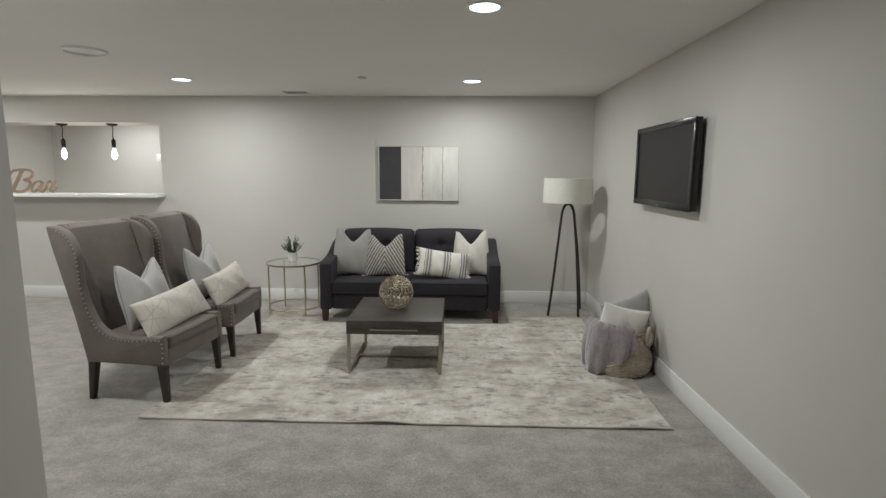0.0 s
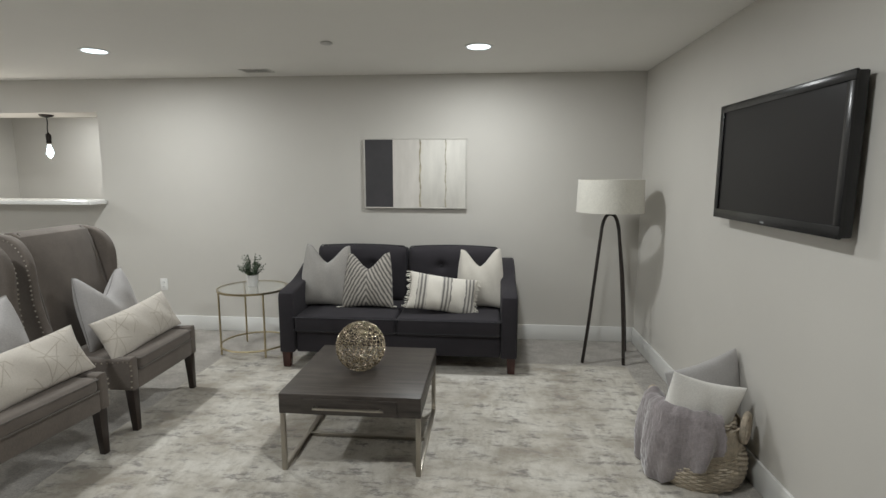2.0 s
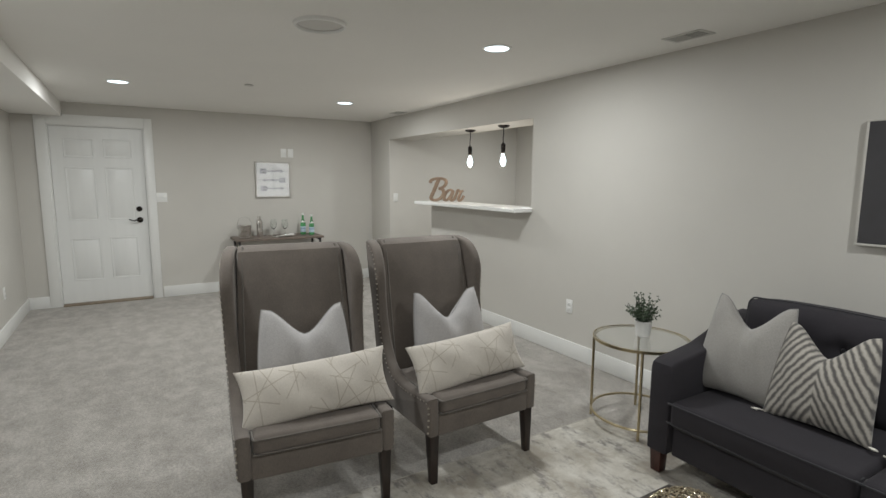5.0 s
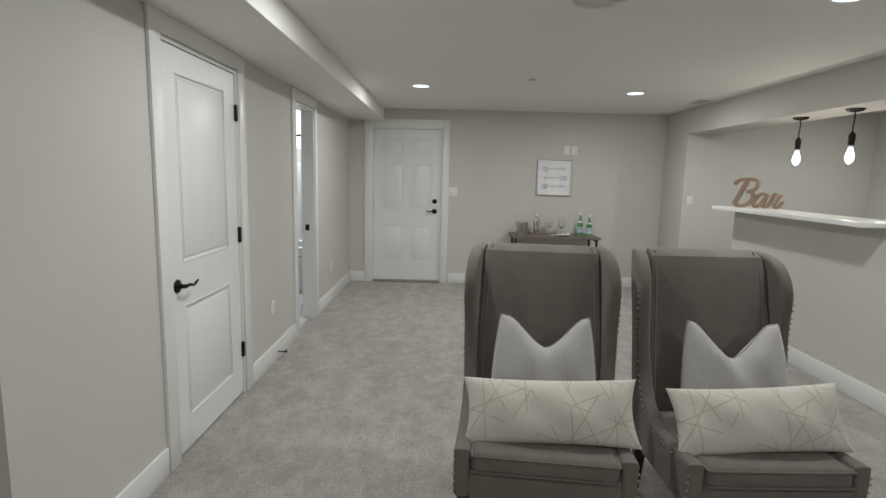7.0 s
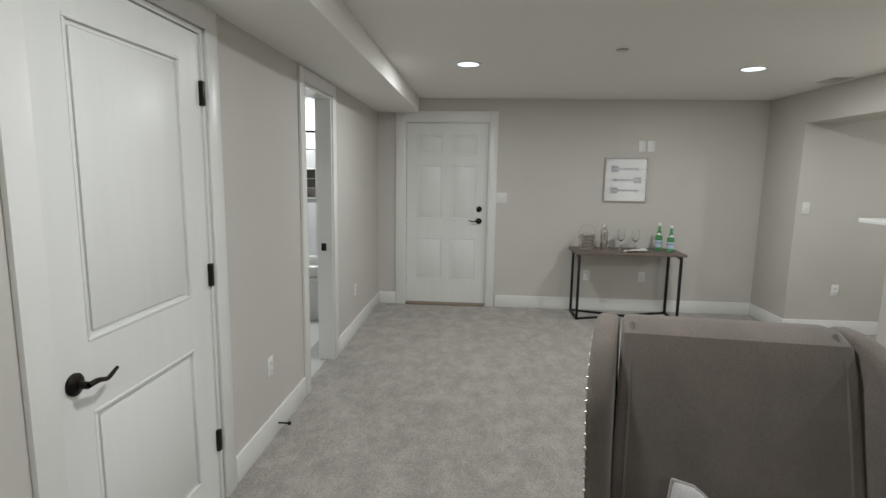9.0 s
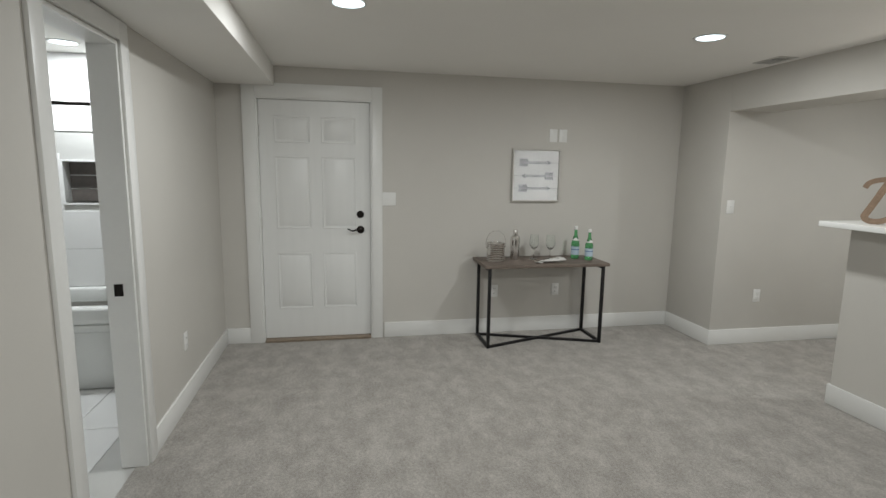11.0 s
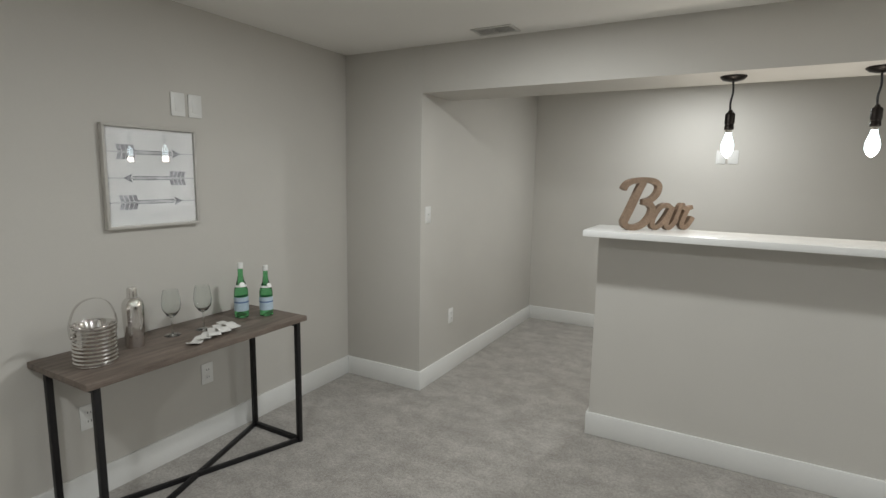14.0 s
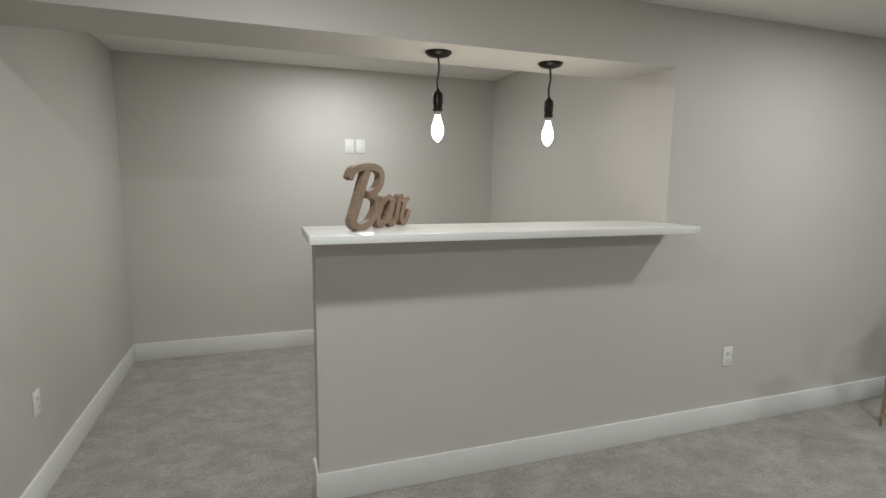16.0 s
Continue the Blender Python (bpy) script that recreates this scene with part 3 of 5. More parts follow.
def pendant(x, y):
    p = thing("pendant_lamp", pose(x, y, SOF), "bare bulb pendant on a black cord with bronze socket", "pendant lamp", "pendants over the bar")
    part(p, "canopy", lathe("canopy", [(0, 0), (0.062, 0), (0.062, -0.006), (0.05, -0.018), (0.02, -0.026), (0.006, -0.028), (0, -0.028)]), M_BRONZE)
    part(p, "cord", tubes("cord", [spline([(0, 0, -0.026), (0.004, 0, -0.08), (-0.004, 0, -0.13), (0, 0, -0.18)], 4)], 0.005), M_BLACK)
    part(p, "socket", lathe("socket", [(0, -0.165), (0.008, -0.168), (0.012, -0.178), (0.02, -0.184), (0.0235, -0.19), (0.0235, -0.235), (0.021, -0.238), (0.021, -0.25), (0.0225, -0.252), (0.0225, -0.268), (0.015, -0.27), (0, -0.27)]), M_BRONZE)
    part(p, "bulb_cap", lathe("bulb_cap", [(0, -0.268), (0.014, -0.269), (0.0145, -0.278), (0.013, -0.284), (0, -0.284)]), M_STEEL)
    bulb = part(p, "bulb", lathe("bulb", [(0, -0.283), (0.0135, -0.284), (0.016, -0.30), (0.027, -0.335), (0.0305, -0.358), (0.028, -0.378), (0.018, -0.398), (0, -0.412)]), M_BULB, None, "glowing clear filament bulb")
    bulb.visible_shadow = False
    return p


pen = pendant(*PEND[0])
copy_thing(pen, pose(PEND[1][0], PEND[1][1], SOF))

# ---- ceiling fittings ----
dl = thing("downlight", pose(*DOWN[0], CEIL), "round white recessed downlight, lit", "downlight", "recessed downlights")
part(dl, "trim_ring", lathe("trim_ring", [(0.078, 0), (0.098, 0), (0.096, -0.005), (0.082, -0.007), (0.078, -0.004)], 40, True), M_PLATE)
lens = part(dl, "lens", lathe("lens", [(0, -0.004), (0.078, -0.004), (0.078, -0.001), (0, -0.001)], 40), M_DISC, None, "glowing round lens")
# The bathroom fitting at x -6.85 is unseen, added to go with its lamp.
for q in DOWN[1:] + [(-6.85, 0.95), (-5.15, 7.45)]:
    copy_thing(dl, pose(*q, CEIL))

spk = thing("ceiling_speaker", pose(-2.90, 3.82, CEIL), "round white flush ceiling speaker grille", "speaker")
part(spk, "rim", lathe("rim", [(0.125, 0), (0.142, 0), (0.141, -0.016), (0.130, -0.02), (0.125, -0.012)], 40, True), M_PLATE)
part(spk, "grille", lathe("grille", [(0, -0.012), (0.06, -0.011), (0.11, -0.008), (0.125, -0.004), (0.125, 0), (0, 0)], 40), M_VENT)


def detector(x, y):
    d = thing("sprinkler_cover", pose(x, y, CEIL), "small round white sprinkler cover plate on the ceiling", "sprinkler", "ceiling cover plates")
    part(d, "cover", lathe("cover", [(0, -0.014), (0.034, -0.013), (0.04, -0.009), (0.04, -0.005), (0.03, -0.004), (0.03, 0), (0, 0)], 28), M_VENT)
    return d


sp = detector(-1.125, 4.86)
copy_thing(sp, pose(-5.06, 3.85, CEIL))


def register(x, y):
    v = thing("air_register", pose(x, y, CEIL), "white slotted ceiling air register", "vent", "ceiling air registers")
    part(v, "frame", boxes("frame", [(-0.125, 0.125, -0.075, -0.055, -0.006, 0), (-0.125, 0.125, 0.055, 0.075, -0.006, 0), (-0.125, -0.105, -0.055, 0.055, -0.006, 0), (0.105, 0.125, -0.055, 0.055, -0.006, 0)], 0.002), M_VENT)
    # Flat dark sheet stands in for the shade inside the slots' +x half.
    part(v, "dark_sheet", boxes("dark_sheet", [(0.0, 0.105, -0.05, 0.05, -0.0025, -0.0008)]), M_SLOT)
    for i in range(7):
        me = boxes("slat", [(-0.105, 0.105, -0.0095, 0.0095, -0.0008, 0.0008)])
        part(v, "slat", me, M_VENT, pose(0, -0.045 + 0.015 * i, -0.006, 12))
    return v


rg = register(-1.995, 5.735)
copy_thing(rg, pose(-6.115, 5.855, CEIL))


# ---- plates on the walls ----
def outlet(m):
    o = thing("wall_outlet", m, "white duplex outlet plate on the wall", "outlet", "wall outlets")
    part(o, "plate", boxes("plate", [(-0.036, 0.036, 0, 0.006, -0.058, 0.058)], 0.003), M_PLATE)
    for z in (-0.021, 0.021):
        part(o, "socket", boxes("socket", [(-0.017, 0.017, 0.005, 0.0085, z - 0.014, z + 0.014)], 0.002), M_PLATE)
        part(o, "slot", boxes("slot", [(-0.008, -0.0055, 0.008, 0.0092, z - 0.004, z + 0.006), (0.0055, 0.008, 0.008, 0.0092, z - 0.004, z + 0.006)]), M_SLOT)
    return o


def switch(m, n):
    w = 0.036 + 0.023 * (n - 1)
    s = thing("light_switch", m, "white light switch plate on the wall", "switch", "light switches")
    part(s, "plate", boxes("plate", [(-w, w, 0, 0.006, -0.058, 0.058)], 0.003), M_PLATE)
    for i in range(n):
        x = (i - (n - 1) / 2) * 0.046
        part(s, "toggle", boxes("toggle", [(x - 0.005, x + 0.005, 0.005, 0.016, -0.004, 0.012)], 0.002), M_PLATE)
    return s


o1 = outlet(pose(-3.13, YN, 0.437, 0, 0, 180))
for m in (pose(AX0, 6.45, 0.44, 0, 0, -90), pose(X0, 4.18, 0.40, 0, 0, -90), pose(X0, 4.79, 0.40, 0, 0, -90), pose(-4.17, YS, 0.425), pose(-6.19, YS, 0.414)):
    copy_thing(o1, m)
sw1 = switch(pose(X0, 3.194, 1.257, 0, 0, -90), 2)
sw2 = switch(pose(AX0, 6.09, 1.24, 0, 0, -90), 1)
bl1 = thing("blank_plate", pose(X0, 4.70, 1.843, 0, 0, -90), "white blank wall plate for a television mount", "wall plate", "blank wall plates")
part(bl1, "plate", boxes("plate", [(-0.038, 0.038, 0, 0.007, -0.058, 0.058)], 0.003), M_PLATE)
part(bl1, "insert", boxes("insert", [(-0.018, 0.018, 0.006, 0.009, -0.034, 0.034)], 0.002), M_PLATE)
for m in (pose(X0, 4.795, 1.843, 0, 0, -90), pose(-4.985, YB, 1.71, 0, 0, 180), pose(-4.89, YB, 1.71, 0, 0, 180)):
    copy_thing(bl1, m)
ds = thing("door_stop", pose(-4.23, YS + BT, 0.06), "dark spring door stop on the baseboard", "door stop")
part(ds, "rod", tubes("rod", [[(0, 0, 0), (0, 0.06, 0)]], 0.005), M_BRONZE)
part(ds, "tip", lathe("tip", [(0, 0), (0.011, 0), (0.011, 0.012), (0, 0.014)], 16), M_BRONZE, pose(0, 0.06, 0, -90))


# ---- cushions ----
def pillow_mesh(name, w, h, d, chop=0.0, seed=0, n=26):
    """A filled cushion standing on its lower edge, face along -y; chop: the dent pressed into its upper edge."""
    bm = bmesh.new()
    rnd = random.Random(seed)
    ph = [rnd.uniform(0, 6.28) for _ in range(4)]

    def place(u, v, side):
        x = u * w / 2 * (1 - 0.075 * (1 - v * v))
        z = v * h / 2 * (1 - 0.085 * (1 - u * u)) + h / 2
        k = max(0.0, (1 - u * u) * (1 - v * v)) ** 0.42
        y = side * d / 2 * k * (1.0 + 0.05 * math.sin(5 * u + ph[0]) * math.cos(4 * v + ph[1]))
        y += 0.006 * k * math.sin(9 * u + 3 * v + ph[2]) * side
        if chop:
            t = max(0.0, (v + 0.25) / 1.25)
            q = min(1.0, abs(u + 0.06 * math.sin(ph[3])) / 0.80)
            dent = 0.25 + 0.25 * math.cos(math.pi * q) + 0.5 * (1 - q)
            z -= chop * dent * t ** 1.6
            y *= 1 - 0.45 * math.exp(-(u / 0.16) ** 2) * t
            x -= 0.10 * w * u * t ** 2 * (0.4 + 0.6 * abs(u))
        return Vector((x, y, z))

    grid = {}
    for side in (1, -1):
        for i in range(n + 1):
            for j in range(n + 1):
                edge = i in (0, n) or j in (0, n)
                key = (i, j, 0 if edge else side)
                if key not in grid:
                    u, v = math.sin((2 * i / n - 1) * math.pi / 2), math.sin((2 * j / n - 1) * math.pi / 2)
                    grid[key] = bm.verts.new(place(u, v, side))
    for side in (1, -1):
        for i in range(n):
            for j in range(n):
                q = []
                for a, b in ((i, j), (i + 1, j), (i + 1, j + 1), (i, j + 1)):
                    q.append(grid[(a, b, 0 if a in (0, n) or b in (0, n) else side)])
                bm.faces.new(q)
    rim = []
    for a, b in [(i, 0) for i in range(n)] + [(n, j) for j in range(n)] + [(n - i, n) for i in range(n)] + [(0, n - j) for j in range(n)]:
        rim.append(grid[(a, b, 0)].co.copy())
    return mesh_of(bm, name, True, 80), rim


def cushion(name, m, w, h, d, material, label, chop=0.0, seed=0, piping=None, group="", fringe=False, tassels=False):
    c = thing(name, m, label, "cushion", group)
    me, rim = pillow_mesh("cover", w, h, d, chop, seed)
    part(c, "cover", me, material)
    if piping:
        part(c, "piping", tubes("piping", [rim], 0.0045, 6, True), piping)
    if tassels:
        rnd = random.Random(seed + 50)
        bm = bmesh.new()
        for sx in (-1, 1):
            for i in range(9):
                add_tube(bm, spline([(sx * w * 0.485, 0, 0.012), (sx * (w * 0.5 + rnd.uniform(0.0, 0.02)), rnd.uniform(-0.03, -0.01), 0.012), (sx * (w * 0.5 + rnd.uniform(0.005, 0.035)), rnd.uniform(-0.05, -0.02), rnd.uniform(0.004, 0.012))], 3), 0.0026, 5)
        part(c, "tassel", mesh_of(bm, "tassel"), M_FRINGE, None, "ivory corner tassels", "stuff")
    if fringe:
        rnd = random.Random(seed)
        bm = bmesh.new()
        for sx in (-1, 1):
            for i in range(26):
                z = h * (0.02 + 0.96 * i / 25)
                x = sx * w / 2 * (1 - 0.075 * (1 - (2 * z / h - 1) ** 2))
                dz = rnd.uniform(-0.03, 0.01)
                add_tube(bm, spline([(x, 0, z), (x + sx * 0.015, rnd.uniform(-0.012, 0.008), z + dz / 3), (x + sx * rnd.uniform(0.02, 0.04), rnd.uniform(-0.02, 0.005), z + dz)], 3), 0.0035, 5)
        part(c, "fringe", mesh_of(bm, "fringe"), M_FRINGE, None, "ivory yarn fringe", "stuff")
    return c


# ---- seating group ----
LIV = Matrix.Translation((-0.132, 0.244, 0)) @ Matrix.Diagonal((0.967, 0.957, 0.975, 1))
NOOK = Matrix.Translation((0.085, 0.06, 0)) @ LIV


setting("rug_backing", boxes("rug_backing", [(-2.182, 1.018, 2.986, 5.335, 0.0, 0.005)]), M_RUGEDGE, "pale woven backing under the rug", "rug backing")


def rug():
    bm = bmesh.new()
    nx, ny = 90, 66
    x0, x1, y0, y1 = -2.12, 1.19, 2.86, 5.325

    def pt(i, j):
        x, y = x0 + (x1 - x0) * i / nx, y0 + (y1 - y0) * j / ny
        lift = max(0.0, noise.noise(Vector((x * 2.6, 3.0, 1.0)))) * 0.02 * max(0.0, 1 - j / 4)
        return Vector((x + 0.006 * noise.noise(Vector((x, y * 3, 7))), y + 0.006 * noise.noise(Vector((x * 3, y, 2))) - 0.02 * (i / nx - 0.5) * (1 if j == 0 else 0.9), 0.012 + lift + 0.0012 * noise.noise(Vector((x * 5, y * 5, 0)))))

    vs = [[bm.verts.new(pt(i, j)) for j in range(ny + 1)] for i in range(nx + 1)]
    for i in range(nx):
        for j in range(ny):
            bm.faces.new((vs[i][j], vs[i + 1][j], vs[i + 1][j + 1], vs[i][j + 1]))
    r = thing("area_rug", LIV, "cream and grey distressed area rug on the carpet", "rug")
    part(r, "pile", mesh_of(bm, "pile"), M_RUG)
    rim = [pt(i, 0) for i in range(nx)] + [pt(nx, j) for j in range(ny)] + [pt(nx - i, ny) for i in range(nx)] + [pt(0, ny - j) for j in range(ny)]
    part(r, "binding", tubes("binding", [[p - Vector((0, 0, 0.004)) for p in rim]], 0.006, 6, True), M_RUGEDGE)
    return r


rug()


CHAIRS = [pose(-2.10, 3.51, 0, 0, 0, -6), pose(-2.075, 4.364, 0, 0, 0, 1.5)]


def wing_chair():
    """Faces +x from its local origin under the middle of its front legs."""
    c = thing("wing_chair", CHAIRS[0], "taupe linen wing chair with nailhead trim and dark legs", "armchair", "wing chairs by the rug")
    low = [(0.02, 0.262), (0.022, 0.435), (0.0, 0.452), (-0.07, 0.448), (-0.18, 0.44), (-0.30, 0.45), (-0.37, 0.475), (-0.425, 0.52), (-0.465, 0.60), (-0.49, 0.70), (-0.505, 0.81), (-0.505, 0.93), (-0.515, 1.00), (-0.545, 1.065), (-0.595, 1.115), (-0.66, 1.14), (-0.735, 1.146)]
    back = [(-0.755, 1.135), (-0.72, 1.0), (-0.60, 0.55), (-0.525, 0.262)]
    smooth = [(p.x, p.z) for p in spline([(a, 0, b) for a, b in low], 3)]
    for s, y in ((-1, -0.31), (1, 0.31)):
        me = prism("side_panel", smooth + back, 0.062, 0.018, seg=3)
        for v in me.vertices:
            flare = max(0.0, (v.co.z - 0.55) / 0.6)
            v.co.y += s * (0.022 * math.sin(min(1.0, flare) * math.pi / 2) - 0.05 * min(1.0, max(0.0, (-v.co.x - 0.50) / 0.25)))
        part(c, "side_panel", me, M_CHAIR, pose(0, y, 0))
        bm = bmesh.new()
        trail = spline([(a, 0, b) for a, b in [(0.012, 0.285)] + [(low[1][0] - 0.01, 0.42)] + [(a - 0.006, b - 0.02) for a, b in low[3:-1]]], 10)
        gap, last = 0.024, None
        for p in trail:
            if last is None or (p - last).length >= gap:
                last = p
                flare = 0.022 * math.sin(min(1.0, max(0.0, (p.z - 0.55) / 0.6)) * math.pi / 2) - 0.05 * min(1.0, max(0.0, (-p.x - 0.50) / 0.25))
                bmesh.ops.create_icosphere(bm, subdivisions=1, radius=0.0058, matrix=Matrix.Translation((p.x, y + s * (0.029 + flare), p.z)))
        part(c, "nail_trim", mesh_of(bm, "nail_trim"), M_NAIL, None, "row of silver nailheads", "stuff")
    me = prism("backrest", [(-0.44, 0.30), (-0.47, 0.45), (-0.545, 0.80), (-0.605, 1.06), (-0.63, 1.125), (-0.68, 1.152), (-0.735, 1.148), (-0.75, 1.13), (-0.71, 1.0), (-0.59, 0.55), (-0.515, 0.268)], 0.585, 0.012, seg=3)
    for v in me.vertices:
        v.co.y *= 1 - 0.17 * min(1.0, max(0.0, (-v.co.x - 0.50) / 0.25))
    part(c, "backrest", me, M_CHAIR)
    for y in (-0.262, 0.262):
        part(c, "welt", tubes("welt", [spline([(-0.474, y, 0.46), (-0.548, y * 0.97, 0.80), (-0.612, y * 0.93, 1.065), (-0.66, y * 0.9, 1.145)], 6)], 0.006), M_WELT)
    part(c, "seat_base", boxes("seat_base", [(-0.50, 0.018, -0.285, 0.285, 0.255, 0.368)], 0.012, 3), M_CHAIR)
    part(c, "seat_cushion", boxes("seat_cushion", [(-0.46, 0.03, -0.275, 0.275, 0.358, 0.445)], 0.03, 4), M_CHAIR)
    for z in (0.371, 0.434):
        part(c, "piping", tubes("piping", [spline([(-0.40, -0.272, z), (-0.02, -0.273, z), (0.02, -0.262, z), (0.029, -0.23, z), (0.029, 0.23, z), (0.02, 0.262, z), (-0.02, 0.273, z), (-0.40, 0.272, z)], 4)], 0.0048, 6), M_WELT)
    for x, y, lean in ((-0.015, -0.30, 0.012), (-0.015, 0.30, 0.012), (-0.50, -0.30, -0.035), (-0.50, 0.30, -0.035)):
        bm = bmesh.new()
        add_box(bm, -0.026, 0.026, -0.026, 0.026, 0, 0.268, 0.004, 2)
        for v in bm.verts:
            k = 1 - v.co.z / 0.268
            v.co.x = v.co.x * (1 - 0.36 * k) + lean * k
            v.co.y = v.co.y * (1 - 0.36 * k)
        part(c, "leg", mesh_of(bm, "leg"), M_LEG, pose(x, y, 0), "dark stained tapered leg")
    return c


chair = wing_chair()
copy_thing(chair, CHAIRS[1])
for k, seat in enumerate(CHAIRS):
    cushion("square_cushion", seat @ pose(-0.285, 0.01, 0.432, 0, 0, 90 - 4 * k) @ pose(0, 0, 0, -15), 0.475, 0.455, 0.16, M_GREYPIL, "pale grey piped square cushion with a dented top, on the chair", 0.12 + 0.02 * k, 3 + k, M_PIPING, "square cushions on the wing chairs")
    cushion("lumbar_cushion", seat @ pose(-0.085, 0.03 - 0.02 * k, 0.436, 0, 0, 90) @ pose(0, 0, 0, -27, -3), 0.69, 0.262, 0.13, M_LUMBAR, "cream lumbar cushion with thin lattice lines, on the chair", 0.0, 11 + k, None, "lumbar cushions on the wing chairs")


def sofa():
    """Faces -y, its back to the wall."""
    s = thing("sofa", LIV @ pose(-0.615, 5.0, 0), "charcoal navy two-seat sofa with tufted back", "sofa")
    arm = [(0.045, 0.145), (0.045, 0.575), (0.055, 0.61), (0.09, 0.628), (0.20, 0.64), (0.36, 0.662), (0.50, 0.705), (0.62, 0.755), (0.74, 0.785), (0.86, 0.79), (0.88, 0.77), (0.88, 0.145)]
    for x in (-0.865, 0.865):
        part(s, "arm", prism("arm", arm, 0.125, 0.016, "x", 3), M_SOFA, pose(x, 0, 0) @ pose(0, 0, 0))
    part(s, "base", boxes("base", [(-0.80, 0.80, 0.075, 0.84, 0.14, 0.305)], 0.012, 3), M_SOFA)
    part(s, "back_frame", boxes("back_frame", [(-0.80, 0.80, 0.70, 0.88, 0.30, 0.80)], 0.03, 3), M_SOFA)
    for x in (-0.4, 0.4):
        part(s, "seat_cushion", boxes("seat_cushion", [(x - 0.398, x + 0.398, 0.035, 0.70, 0.302, 0.44)], 0.028, 4), M_SOFA)
        for z in (0.325, 0.425):
            part(s, "piping", tubes("piping", [spline([(x - 0.393, 0.10, z), (x - 0.385, 0.05, z), (x - 0.35, 0.037, z), (x + 0.35, 0.037, z), (x + 0.385, 0.05, z), (x + 0.393, 0.10, z)], 4)], 0.0038, 6), M_SOFAWELT)
        bm = bmesh.new()
        n, m_ = 34, 22
        tuft = [(-0.10, 0.62), (0.10, 0.62)]
        fr = []
        for i in range(n + 1):
            col = []
            for j in range(m_ + 1):
                u, v = 2 * i / n - 1, 2 * j / m_ - 1
                e = max(0.0, (1 - u ** 6) * (1 - v ** 6)) ** 0.5
                px_, pz = u * 0.396, 0.66 + v * 0.245
                dip = sum(math.exp(-((px_ - a) ** 2 + (pz - b - 0.13) ** 2) / 0.0016) for a, b in tuft)
                crease = math.exp(-((pz - 0.75) / 0.02) ** 2) * 0.25 * math.exp(-(px_ / 0.2) ** 2)
                y = 0.66 - 0.10 * e * (1 - 0.16 * u * u) + 0.032 * dip + 0.02 * crease + 0.055 * (pz - 0.44)
                top = max(0.0, v) ** 4
                col.append(bm.verts.new((x + px_ * (1 - 0.02 * top), y, pz + top * (0.014 * (1 - u * u) - 0.016 * u ** 8))))
            fr.append(col)
        bk = [[bm.verts.new((v.co.x, 0.775 + 0.05 * (v.co.z - 0.44), v.co.z - (0.012 if j == m_ else 0))) for j, v in enumerate(col)] for col in fr]
        for i in range(n):
            for j in range(m_):
                bm.faces.new((fr[i][j], fr[i + 1][j], fr[i + 1][j + 1], fr[i][j + 1]))
                bm.faces.new((bk[i][j], bk[i][j + 1], bk[i + 1][j + 1], bk[i + 1][j]))
        for i in range(n):
            for j in (0, m_):
                bm.faces.new((fr[i][j], fr[i + 1][j], bk[i + 1][j], bk[i][j]))
        for j in range(m_):
            for i in (0, n):
                bm.faces.new((fr[i][j], fr[i][j + 1], bk[i][j + 1], bk[i][j]))
        part(s, "back_cushion", mesh_of(bm, "back_cushion", True, 60), M_SOFA)
        for a, b in tuft:
            part(s, "button", lathe("button", [(0, 0.008), (0.01, 0.006), (0.014, 0), (0, -0.004)], 16), M_SOFAWELT, pose(x + a, 0.608, b + 0.13, 90))
        part(s, "piping", tubes("piping", [spline([(x - 0.392, 0.66, 0.50), (x - 0.392, 0.675, 0.80), (x - 0.378, 0.684, 0.894), (x - 0.30, 0.684, 0.909), (x, 0.684, 0.919), (x + 0.30, 0.684, 0.909), (x + 0.378, 0.684, 0.894), (x + 0.392, 0.675, 0.80), (x + 0.392, 0.66, 0.50)], 5)], 0.0045, 6), M_SOFAWELT)
    for x in (-0.885, 0.885):
        for y in (0.10, 0.82):
            bm = bmesh.new()
            add_box(bm, -0.034, 0.034, -0.034, 0.034, 0, 0.15, 0.005, 2)
            for v in bm.verts:
                k = 1 - v.co.z / 0.15
                v.co.x *= 1 - 0.2 * k
                v.co.y *= 1 - 0.2 * k
            part(s, "leg", mesh_of(bm, "leg"), M_SOFALEG, pose(x, y, 0.002 + 0.012 * (y < 0.33)), "reddish brown tapered leg")
    return s


sofa()
cushion("square_cushion", LIV @ pose(-1.27, 5.36, 0.438, 0, 0, 8) @ pose(0, 0, 0, -15, 3), 0.44, 0.51, 0.17, M_WARMGREY, "warm grey square cushion with a dented top, on the sofa", 0.13, 21, M_PIPING, "", False, True)
cushion("chevron_cushion", LIV @ pose(-0.90, 5.33, 0.438, 0, 0, -2) @ pose(0, 0, 0, -18, -2), 0.44, 0.46, 0.16, M_CHEV, "grey and cream chevron cushion with a dented top, on the sofa", 0.12, 22, None, "", False, True)
cushion("striped_cushion", LIV @ pose(-0.29, 5.22, 0.445, 0, 0, 9) @ pose(0, 0, 0, -22, 9), 0.55, 0.30, 0.15, M_STRIPE, "ivory lumbar cushion with charcoal stripes and fringe, on the sofa", 0.0, 23, None, "", True)
cushion("cream_cushion", LIV @ pose(0.02, 5.42, 0.438, 0, 0, -12) @ pose(0, 0, 0, -18, -4), 0.42, 0.49, 0.16, M_CREAM, "cream velvety square cushion with a dented top, on the sofa", 0.13, 24, M_CREAM)


